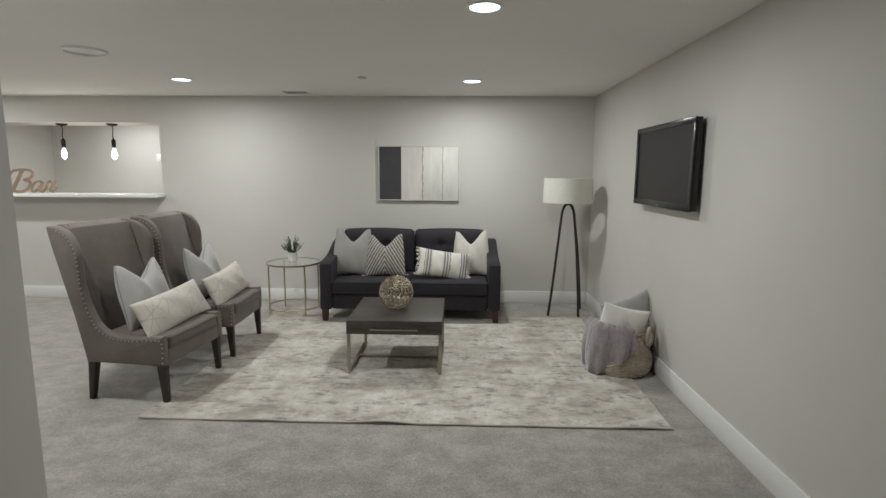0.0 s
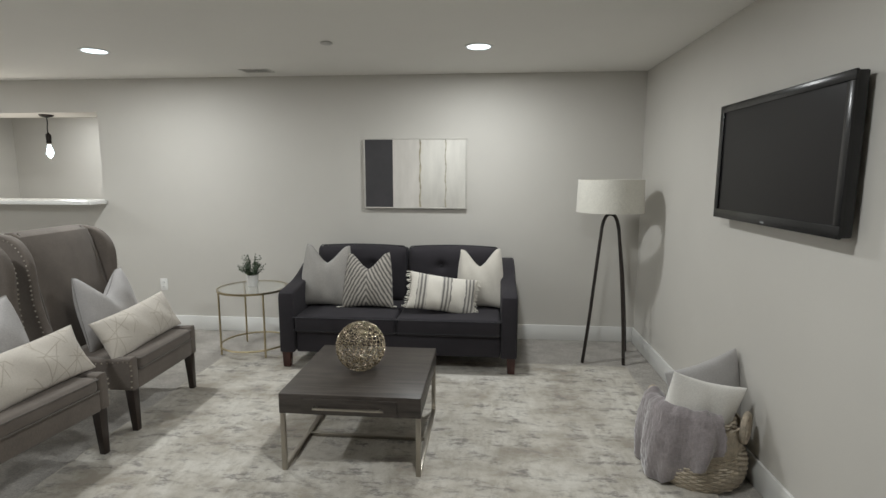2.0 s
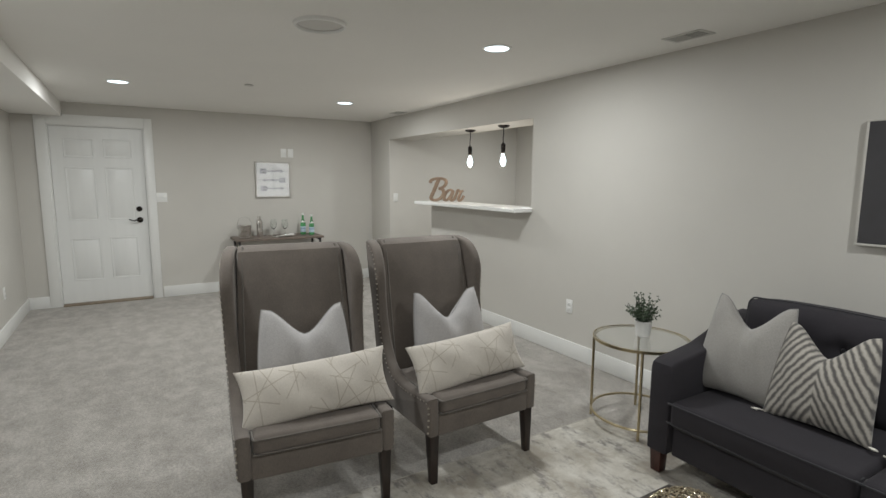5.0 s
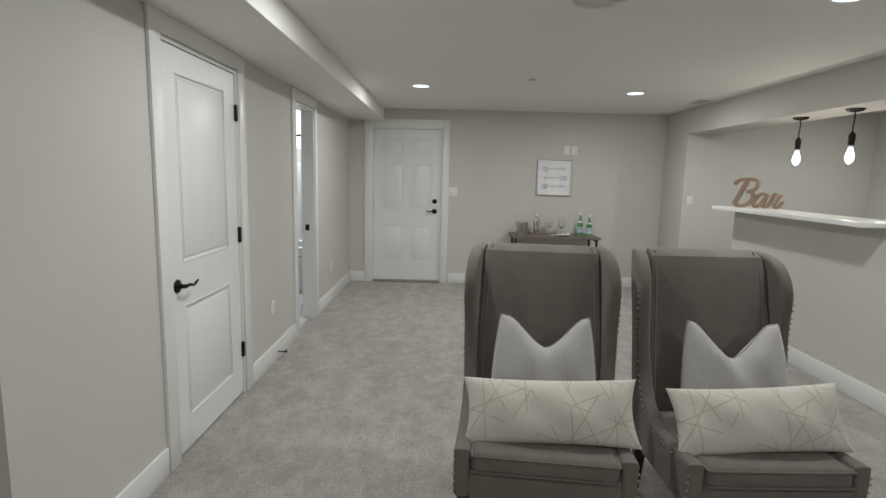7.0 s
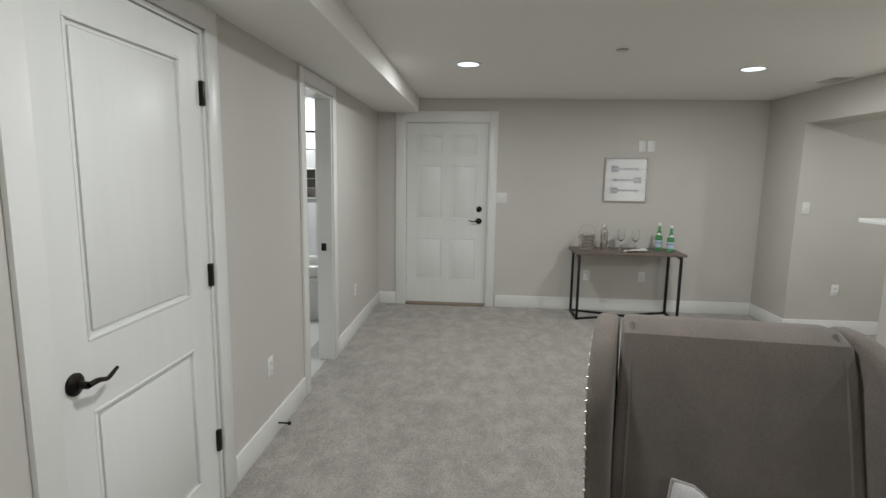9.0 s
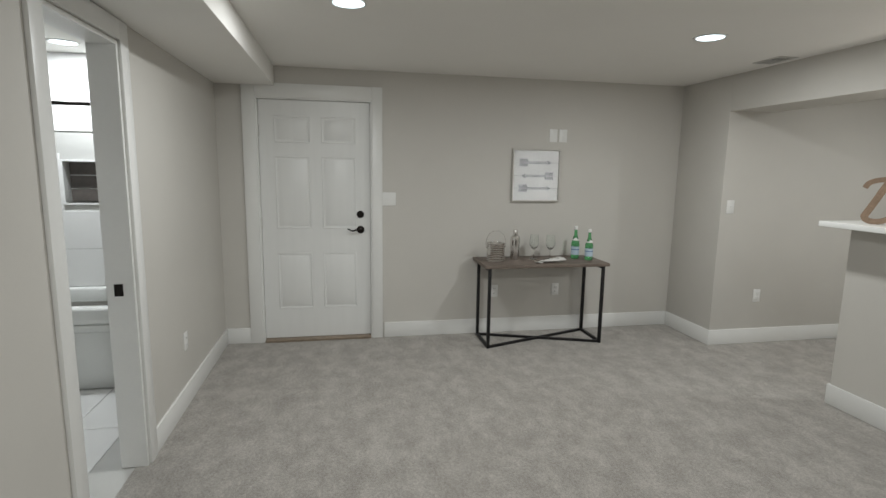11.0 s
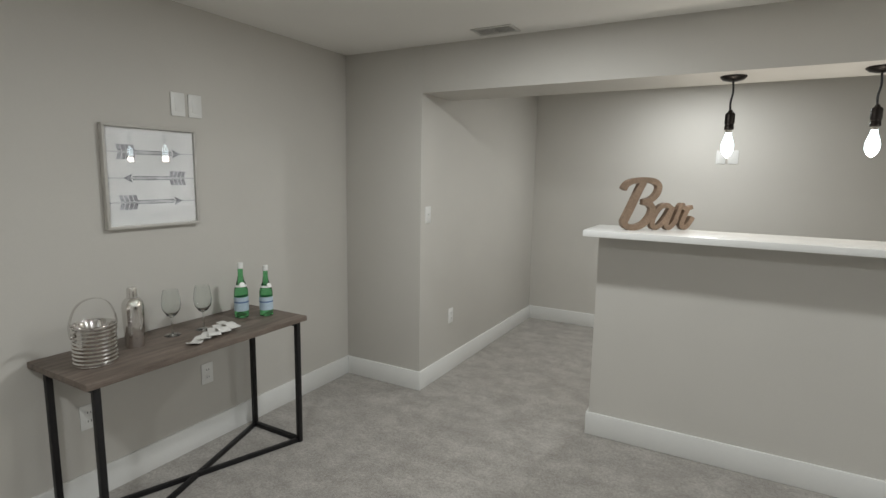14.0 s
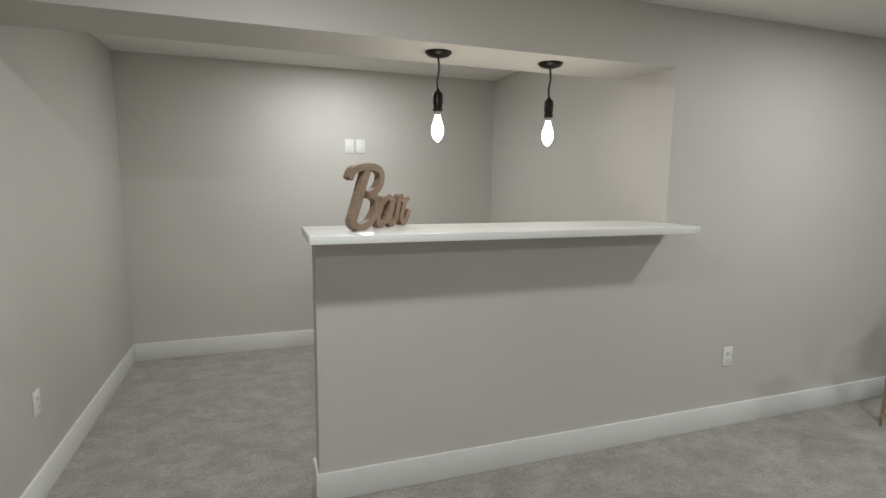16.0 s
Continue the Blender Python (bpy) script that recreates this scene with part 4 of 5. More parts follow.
def coffee_table():
    t = thing("coffee_table", LIV @ pose(-0.605, 4.02, 0.012), "smoky oak square coffee table with drawer and metal base", "coffee table")
    part(t, "body", boxes("body", [(-0.365, 0.365, -0.375, 0.39, 0.312, 0.418)], 0.003), M_TABLE)
    part(t, "drawer", boxes("drawer", [(-0.245, 0.245, -0.388, -0.374, 0.318, 0.398)], 0.002), M_TABLE)
    part(t, "handle", boxes("handle", [(-0.18, 0.18, -0.412, -0.402, 0.352, 0.362), (-0.17, -0.158, -0.403, -0.387, 0.352, 0.362), (0.158, 0.17, -0.403, -0.387, 0.352, 0.362)], 0.001), M_STEEL, None, "brushed nickel bar handle")
    w = 0.0125
    for x in (-0.35, 0.35):
        part(t, "leg_frame", boxes("leg_frame", [(x - w, x + w, -0.372, -0.352, 0, 0.312), (x - w, x + w, 0.366, 0.386, 0, 0.312), (x - w, x + w, -0.352, 0.366, 0, 0.02)], 0.001), M_STEEL, None, "brushed nickel sled leg")
    part(t, "stretcher", boxes("stretcher", [(-0.338, 0.338, -0.01, 0.01, 0.001, 0.02)], 0.001), M_STEEL)
    return t


coffee_table()


def wire_orb():
    o = thing("wire_orb", LIV @ pose(-0.627, 4.0, 0.43), "openwork gold wire sphere on the coffee table", "ornament")
    rnd = random.Random(5)
    bm = bmesh.new()
    R = 0.136
    for i in range(25):
        lat = -1.38 + 2.76 * i / 24
        lobes = max(4, int(22 * math.cos(lat)))
        n = lobes * 6
        ph = math.pi * (i % 2) + rnd.uniform(-0.35, 0.35)
        pts = []
        for k in range(n):
            a = 2 * math.pi * k / n
            l2 = lat + 0.045 * math.sin(a * lobes + ph)
            r = R * (1 + 0.022 * math.cos(a * lobes * 2 + ph))
            pts.append((r * math.cos(l2) * math.cos(a), r * math.cos(l2) * math.sin(a), r * math.sin(l2)))
        add_tube(bm, pts, 0.0024, 6, True)
    for i in range(10):
        a = math.pi * i / 10
        pts = [(R * 0.97 * math.cos(t) * math.cos(a), R * 0.97 * math.cos(t) * math.sin(a), R * 0.97 * math.sin(t)) for t in [2 * math.pi * k / 40 for k in range(40)]]
        add_tube(bm, pts, 0.002, 5, True)
    bmesh.ops.rotate(bm, verts=bm.verts, cent=(0, 0, 0), matrix=Euler((radians(32), radians(14), 0)).to_matrix())
    part(o, "wire", mesh_of(bm, "wire"), M_ORB, pose(0, 0, R + 0.003), "", "stuff")
    return o


wire_orb()


def side_table():
    t = thing("side_table", LIV @ pose(-1.94, 5.48, 0.0), "round glass side table with champagne metal frame", "side table")
    ring = [(0.285 * math.cos(a), 0.285 * math.sin(a)) for a in [2 * math.pi * k / 64 for k in range(64)]]
    part(t, "top_ring", lathe("top_ring", [(0.270, 0.545), (0.294, 0.545), (0.294, 0.562), (0.288, 0.562), (0.288, 0.553), (0.270, 0.553)], 64, True), M_GOLD)
    g = part(t, "glass_top", lathe("glass_top", [(0, 0.5535), (0.2865, 0.5535), (0.2865, 0.5605), (0, 0.5605)], 64), M_CLEAR, None, "clear glass top")
    g.visible_shadow = False
    part(t, "lower_ring", tubes("lower_ring", [[(a, b, 0.075) for a, b in ring]], 0.008, 8, True), M_GOLD)
    for k in range(4):
        a = radians(40 + 90 * k)
        part(t, "leg", tubes("leg", [[(0.285 * math.cos(a), 0.285 * math.sin(a), 0.012 if k in (2, 3) else 0.0), (0.285 * math.cos(a), 0.285 * math.sin(a), 0.548)]], 0.0085, 8), M_GOLD)
    return t


side_table()


def pot_plant():
    p = thing("potted_plant", LIV @ pose(-1.96, 5.52, 0.562), "small sage green plant in a white ribbed pot", "plant")
    prof = [(0, 0), (0.042, 0)]
    for i in range(13):
        prof.append((0.043 + 0.009 * i / 12 + (0.0018 if i % 2 else 0), 0.004 + 0.088 * i / 12))
    prof += [(0.053, 0.098), (0.047, 0.098), (0.045, 0.082), (0, 0.082)]
    part(p, "pot", lathe("pot", prof, 28), M_POT)
    part(p, "soil", lathe("soil", [(0, 0.088), (0.045, 0.084), (0, 0.083)], 20), M_SOIL)
    rnd = random.Random(9)
    bs, bl = bmesh.new(), bmesh.new()
    for i in range(46):
        a, tilt = rnd.uniform(0, 6.28), rnd.uniform(0.05, 0.95)
        L = rnd.uniform(0.09, 0.185) * (1.1 - 0.35 * tilt)
        d = Vector((math.cos(a) * math.sin(tilt), math.sin(a) * math.sin(tilt), math.cos(tilt)))
        s0 = Vector((0.02 * math.cos(a), 0.02 * math.sin(a), 0.085))
        pts = spline([s0, s0 + d * L * 0.5 + Vector((0, 0, 0.012)), s0 + d * L], 3)
        add_tube(bs, pts, 0.0014, 4)
        for k in range(11):
            b = s0 + d * L * (0.25 + 0.78 * k / 10)
            q = Euler((rnd.uniform(-1, 1), rnd.uniform(-1, 1), rnd.uniform(0, 6.28))).to_matrix()
            ln, wd = rnd.uniform(0.014, 0.022), rnd.uniform(0.006, 0.0095)
            v = [bl.verts.new(b + q @ Vector(c)) for c in ((0, 0, 0), (ln * 0.5, wd, 0.002), (ln, 0, 0.0), (ln * 0.5, -wd, 0.002), (ln * 0.5, 0, -0.002))]
            bl.faces.new((v[0], v[1], v[4]))
            bl.faces.new((v[1], v[2], v[4]))
            bl.faces.new((v[2], v[3], v[4]))
            bl.faces.new((v[3], v[0], v[4]))
    part(p, "stems", mesh_of(bs, "stems"), M_LEAF, None, "", "stuff")
    part(p, "leaves", mesh_of(bl, "leaves"), M_LEAF, None, "small sage green leaves", "stuff")
    return p


pot_plant()


def floor_lamp():
    l = thing("floor_lamp", LIV @ Matrix.Diagonal((1, 1, 1.024, 1)) @ pose(1.05, 5.50, 0), "dark arched-leg floor lamp with cream drum shade", "floor lamp")
    hoop = spline([(-0.188, -0.11, 0.012), (-0.15, -0.09, 0.30), (-0.105, -0.06, 0.70), (-0.068, -0.03, 1.02), (-0.056, -0.02, 1.10), (-0.03, -0.015, 1.165), (0.005, -0.012, 1.182), (0.04, -0.015, 1.165), (0.066, -0.02, 1.10), (0.076, -0.03, 1.02), (0.104, -0.06, 0.70), (0.128, -0.09, 0.30), (0.14, -0.11, 0.003)], 7)
    part(l, "leg_hoop", tubes("leg_hoop", [hoop], 0.0135, 10), M_LAMPLEG, None, "bent dark wood legs")
    part(l, "rear_leg", tubes("rear_leg", [spline([(0.062, -0.018, 1.10), (0.083, 0.0, 1.02), (0.146, 0.085, 0.70), (0.20, 0.165, 0.33), (0.24, 0.24, 0.003)], 5)], 0.0125, 10), M_LAMPLEG)
    part(l, "stem", tubes("stem", [[(0.005, -0.012, 1.17), (0.005, -0.006, 1.30)]], 0.008), M_BRONZE)
    part(l, "shade", lathe("shade", [(0.262, 1.198), (0.254, 1.448), (0.250, 1.448), (0.258, 1.198)], 56, True), M_SHADE, None, "cream linen drum shade")
    part(l, "shade_ring", tubes("shade_ring", [[(0.252 * math.cos(a), 0.252 * math.sin(a), 1.44) for a in [2 * math.pi * k / 48 for k in range(48)]]], 0.003, 6, True), M_SHADE)
    part(l, "spider", tubes("spider", [[(0.005, 0, 1.30), (0.25 * math.cos(a), 0.25 * math.sin(a), 1.44)] for a in (0.3, 2.4, 4.5)], 0.0025, 6), M_BRONZE)
    return l


floor_lamp()


def television():
    t = thing("television", pose(X1 - 1.41, 0, 0) @ Matrix.Translation((0, 3.325, 0)) @ Matrix.Diagonal((1, 0.905, 1, 1)) @ Matrix.Translation((0, -3.195, 0)), "black flat-screen television mounted on the wall", "television")
    part(t, "body", boxes("body", [(1.345, 1.385, 3.20, 4.33, 1.262, 1.840)], 0.006, 2), M_TVBODY)
    part(t, "bezel", boxes("bezel", [(1.335, 1.346, 3.195, 4.335, 1.258, 1.305), (1.335, 1.346, 3.195, 4.335, 1.806, 1.843), (1.335, 1.346, 3.195, 3.24, 1.305, 1.806), (1.335, 1.346, 4.29, 4.335, 1.305, 1.806)], 0.003), M_TVBODY)
    part(t, "screen", boxes("screen", [(1.3425, 1.3445, 3.24, 4.29, 1.305, 1.806)]), M_SCREEN, None, "dark switched-off screen")
    part(t, "badge", boxes("badge", [(1.3335, 1.3352, 3.75, 3.785, 1.268, 1.276)]), M_LOGO)
    part(t, "mount", boxes("mount", [(1.385, 1.41, 3.55, 3.98, 1.40, 1.70)]), M_BLACK)
    return t


television()


def canvas_picture():
    p = thing("abstract_painting", pose(-0.702, YN, 1.488), "framed abstract painting, charcoal band and ivory with drips", "painting")
    w, h, d = 0.456, 0.307, 0.036
    part(p, "canvas", boxes("canvas", [(-w + 0.012, w - 0.012, -d + 0.004, -0.001, -h + 0.012, h - 0.012)], 0.002), M_CANVAS)
    part(p, "frame", boxes("frame", [(-w, w, -d, 0, h - 0.012, h), (-w, w, -d, 0, -h, -h + 0.012), (-w, -w + 0.012, -d, 0, -h + 0.012, h - 0.012), (w - 0.012, w, -d, 0, -h + 0.012, h - 0.012)], 0.0015), M_WHITEFRAME, None, "thin pale wood frame")
    y = -d + 0.004
    part(p, "dark_band", boxes("dark_band", [(-w + 0.012, -0.197, y - 0.003, y, -h + 0.012, h - 0.012)]), M_DARKPAINT, None, "charcoal painted band")
    part(p, "grey_band", boxes("grey_band", [(-0.197, 0.04, y - 0.002, y, -h + 0.012, h - 0.012)]), M_CANVAS2)
    rnd = random.Random(4)
    for x0, base in ((0.045, 0.008), (0.27, 0.0055)):
        bm = bmesh.new()
        rows = []
        for k in range(40):
            z = h - 0.013 - (2 * h - 0.026) * k / 39
            wd = base * rnd.uniform(0.35, 1.1) * (1.6 if k < 4 and x0 < 0.1 else 1)
            xx = x0 + 0.004 * math.sin(k * 0.5)
            rows.append((bm.verts.new((xx - wd, y - 0.0035, z)), bm.verts.new((xx + wd, y - 0.0035, z)), bm.verts.new((xx + wd, y, z)), bm.verts.new((xx - wd, y, z))))
        for a, b in zip(rows, rows[1:]):
            for q in range(4):
                bm.faces.new((a[q], a[(q + 1) % 4], b[(q + 1) % 4], b[q]))
        bm.faces.new(rows[0])
        bm.faces.new(rows[-1])
        part(p, "drip", mesh_of(bm, "drip"), M_DRIP, None, "olive brown paint drip")
    return p


canvas_picture()


def basket():
    b = thing("basket", NOOK @ pose(1.075, 3.80, 0.012), "round woven seagrass basket with loop handles", "basket")
    bm = bmesh.new()
    for i in range(26):
        z = 0.008 + 0.30 * i / 25
        r = 0.195 + 0.045 * math.sin(math.pi * min(1, (i + 4) / 22)) - 0.02 * max(0, (i - 18) / 7)
        pts = [(r * (1 + 0.022 * math.sin(22 * a + math.pi * (i % 2))) * math.cos(a), r * (1 + 0.022 * math.sin(22 * a + math.pi * (i % 2))) * math.sin(a), z) for a in [2 * math.pi * k / 88 for k in range(88)]]
        add_tube(bm, pts, 0.0078, 5, True)
    part(b, "weave", mesh_of(bm, "weave"), M_BASKET, None, "", "stuff")
    part(b, "lining", lathe("lining", [(0, 0.006), (0.18, 0.006), (0.225, 0.16), (0.215, 0.30), (0.205, 0.30), (0.21, 0.16), (0.17, 0.016), (0, 0.016)], 40), M_BASKET)
    for a0 in (radians(-40), radians(140)):
        c = Vector((math.cos(a0), math.sin(a0), 0))
        s = Vector((-c.y, c.x, 0))
        pts = [c * 0.232 + s * 0.055 * math.cos(t) + Vector((0, 0, 0.305 + 0.068 * math.sin(t))) for t in [2 * math.pi * k / 24 for k in range(24)]]
        part(b, "handle", tubes("handle", [pts], 0.014, 8, True), M_BASKET)
    return b


basket()
cushion("grey_cushion", NOOK @ pose(1.225, 3.89, 0.05, 0, 0, 22) @ pose(0, 0, 0, -4, -11), 0.46, 0.53, 0.15, M_GREYPIL, "light grey square cushion standing in the basket", 0.0, 31, None)
cushion("white_cushion", NOOK @ pose(0.985, 3.74, 0.09, 0, 0, 4) @ pose(0, 0, 0, 6, 13), 0.37, 0.46, 0.14, M_WHITEPIL, "white cotton cushion standing in the basket", 0.0, 32, None)


def throw():
    """A thick fur throw hung over the basket's rim, in deep folds."""
    t = thing("fur_throw", NOOK @ pose(1.075, 3.80, 0.0), "mauve grey faux fur throw draped over the basket", "throw")
    bm = bmesh.new()
    n, m_ = 110, 34
    vs = []
    for i in range(n + 1):
        u = i / n
        a = radians(158) + radians(120) * u
        hem = 0.02 + 0.20 * max(0.0, (u - 0.5) / 0.5) ** 1.1
        col = []
        for j in range(m_ + 1):
            v = j / m_
            fold = math.sin(u * 17 + 1.6 * math.sin(u * 7) + 0.8 * v) * 0.75 + 0.14 * math.sin(u * 41 + 5 * v)
            if v < 0.2:
                k = v / 0.2
                r = 0.15 + 0.085 * k
                z = 0.375 + 0.035 * math.sin(k * math.pi * 0.8) + 0.012 * fold
            else:
                k = (v - 0.2) / 0.8
                r = 0.245 + 0.03 * math.sin(k * math.pi * 0.9) + 0.026 * fold * (0.35 + k)
                z = 0.385 + (hem - 0.385) * k
            r += 0.006 * noise.noise(Vector((u * 60, v * 26, 1)))
            z = max(0.016, z + 0.012 * noise.noise(Vector((u * 14, v * 8, 4))))
            col.append(bm.verts.new((r * math.cos(a), r * math.sin(a), z)))
        vs.append(col)
    for i in range(n):
        for j in range(m_):
            bm.faces.new((vs[i][j], vs[i + 1][j], vs[i + 1][j + 1], vs[i][j + 1]))
    bmesh.ops.recalc_face_normals(bm, faces=bm.faces)
    bmesh.ops.solidify(bm, geom=bm.faces[:], thickness=0.012)
    part(t, "fur", mesh_of(bm, "fur", True, 80), M_THROW)
    return t


throw()


# ---- console by the outer door ----
def console():
    c = thing("console_table", pose(0, 0, 0), "grey-brown console table on a black metal frame with crossed base", "console table")
    part(c, "top", boxes("top", [(-7.315, -6.862, 3.962, 5.092, 0.702, 0.730)], 0.003), M_CONSOLE, None, "grey-brown wood-grain top")
    w = 0.0125
    xa, xb, ya, yb = -7.255, -6.892, 4.007, 5.045
    for x in (xa, xb):
        for y in (ya, yb):
            part(c, "leg", boxes("leg", [(x - w, x + w, y - w, y + w, 0.0, 0.702)], 0.0015), M_BLACK)
    for y in (ya, yb):
        for z in (0.677, 0.0):
            part(c, "rail", boxes("rail", [(xa + w, xb - w, y - w, y + w, z, z + 0.025)], 0.0015), M_BLACK)
    for k, (p, q) in enumerate((((xa, ya), (xb, yb)), ((xb, ya), (xa, yb)))):
        d = Vector((q[0] - p[0], q[1] - p[1], 0))
        part(c, "cross_bar", boxes("cross_bar", [(0.015, d.length - 0.015, -0.011, 0.011, 0.002 - 0.001 * k, 0.023 - 0.001 * k)], 0.001), M_BLACK, pose(p[0], p[1], 0, 0, 0, math.degrees(math.atan2(d.y, d.x))))
    return c


console()
CT = 0.7305


def ice_bucket():
    b = thing("ice_bucket", pose(-7.07, 4.105, CT) @ Matrix.Diagonal((0.86, 0.86, 0.93, 1)), "ribbed polished steel ice bucket with arched handle", "ice bucket")
    prof = [(0, 0), (0.088, 0), (0.092, 0.006)]
    for i in range(28):
        prof.append((0.0905 + 0.0028 * math.sin(i * math.pi / 1.5), 0.012 + 0.155 * i / 27))
    prof += [(0.096, 0.170), (0.098, 0.176), (0.092, 0.178), (0.086, 0.17), (0.085, 0.02), (0, 0.016)]
    part(b, "body", lathe("body", prof, 48), M_CHROME)
    arc = spline([(0, -0.1, 0.135), (0, -0.102, 0.19), (0, -0.075, 0.255), (0, -0.03, 0.285), (0, 0.03, 0.285), (0, 0.075, 0.255), (0, 0.102, 0.19), (0, 0.1, 0.135)], 6)
    bm = bmesh.new()
    rows = []
    for p in arc:
        rows.append([bm.verts.new(p + Vector((dx, 0, 0)) * 1.0 + (p - Vector((0, 0, 0.15))).normalized() * dr) for dx, dr in ((-0.009, 0), (0.009, 0), (0.009, 0.002), (-0.009, 0.002))])
    for a, q in zip(rows, rows[1:]):
        for k in range(4):
            bm.faces.new((a[k], a[(k + 1) % 4], q[(k + 1) % 4], q[k]))
    part(b, "handle", mesh_of(bm, "handle"), M_CHROME)
    for y in (-0.098, 0.098):
        part(b, "rivet", lathe("rivet", [(0, 0.008), (0.008, 0.006), (0.011, 0), (0, -0.006)], 14), M_CHROME, pose(0, y, 0.14, -90 if y > 0 else 90))
    return b


ice_bucket()
shk = thing("cocktail_shaker", pose(-7.14, 4.305, CT), "polished steel cocktail shaker with cap", "shaker")
part(shk, "body", lathe("body", [(0, 0), (0.036, 0), (0.038, 0.006), (0.042, 0.10), (0.044, 0.165), (0.0435, 0.172), (0, 0.172)], 36), M_CHROME)
part(shk, "shoulder", lathe("shoulder", [(0.0445, 0.17), (0.0445, 0.186), (0.041, 0.205), (0.03, 0.22), (0.021, 0.226), (0, 0.226)], 36), M_CHROME)
part(shk, "cap", lathe("cap", [(0, 0.224), (0.0215, 0.224), (0.021, 0.262), (0.018, 0.27), (0, 0.271)], 28), M_CHROME)

wg = thing("wine_glass", pose(-7.15, 4.49, CT), "clear stemmed wine glass", "wine glass", "wine glasses on the console")
wgo = part(wg, "bowl_and_stem", lathe("bowl_and_stem", [(0, 0), (0.037, 0), (0.036, 0.0025), (0.008, 0.006), (0.004, 0.012), (0.0038, 0.08), (0.006, 0.088), (0.022, 0.10), (0.038, 0.125), (0.043, 0.155), (0.039, 0.19), (0.033, 0.222), (0.0318, 0.222), (0.0378, 0.19), (0.0415, 0.155), (0.0365, 0.127), (0.02, 0.104), (0, 0.093)], 40), M_CLEAR)
copy_thing(wg, pose(-7.11, 4.63, CT))


BOTTLE = Matrix.Diagonal((0.96, 0.96, 0.94, 1))


def bottle(x, y):
    b = thing("water_bottle", pose(x, y, CT) @ BOTTLE, "green glass water bottle with pale blue label and white cap", "bottle", "green bottles on the console")
    part(b, "glass", lathe("glass", [(0, 0.003), (0.028, 0), (0.036, 0.003), (0.0385, 0.012), (0.0385, 0.145), (0.036, 0.165), (0.026, 0.195), (0.018, 0.22), (0.0145, 0.245), (0.0135, 0.282), (0.0155, 0.284), (0.0155, 0.292), (0, 0.292)], 36), M_GREENGLASS)
    part(b, "label", lathe("label", [(0.0389, 0.04), (0.0391, 0.04), (0.0391, 0.122), (0.0389, 0.122)], 36, True), M_LABEL, None, "pale blue paper label")
    part(b, "label_print", lathe("label_print", [(0.0392, 0.088), (0.0393, 0.088), (0.0393, 0.096), (0.0392, 0.096)], 36, True), M_LABELBAR)
    part(b, "neck_label", lathe("neck_label", [(0.0285, 0.192), (0.0325, 0.18), (0.0328, 0.18), (0.0288, 0.192)], 36, True), M_PLATE)
    seal = lathe("seal", [(0, 0.002), (0.014, 0.0015), (0.0155, 0), (0, 0)], 20)
    part(b, "seal", seal, M_PLATE, pose(0.0262, -0.012, 0.194, 0, 62, -24))
    part(b, "cap", lathe("cap", [(0, 0.318), (0.0145, 0.317), (0.0158, 0.312), (0.0158, 0.285), (0, 0.285)], 24), M_PLATE)
    return b


bt = bottle(-7.14, 4.885)
copy_thing(bt, pose(-7.055, 4.98, CT, 0, 0, 25) @ BOTTLE)


def napkins():
    rnd = random.Random(8)
    for k in range(5):
        bm = bmesh.new()
        w, h = 0.13 - 0.01 * (k % 2), 0.055
        vs = []
        for i in range(9):
            for z in (0, 0.004):
                for s in (-1, 1):
                    x = -w / 2 + w * i / 8
                    vs.append(bm.verts.new((x, s * h / 2 * (0.75 + 0.25 * i / 8), z + 0.006 * math.sin(i * 0.9 + k) * (1 if i > 1 else 0) + 0.008)))
        for i in range(8):
            a, b = vs[4 * i:4 * i + 4], vs[4 * i + 4:4 * i + 8]
            for p, q in ((0, 1), (1, 3), (3, 2), (2, 0)):
                bm.faces.new((a[p], a[q], b[q], b[p]))
        bm.faces.new((vs[0], vs[1], vs[3], vs[2]))
        bm.faces.new((vs[32], vs[33], vs[35], vs[34]))
        single("napkin", mesh_of(bm, "napkin"), M_NAPKIN, pose(-6.96 - 0.012 * k, 4.49 + 0.05 * k, CT + 0.0045 * k, 0, 0, -58 + 14 * k), "folded white printed cocktail napkin fanned on the console", "napkin", "napkins on the console")


napkins()


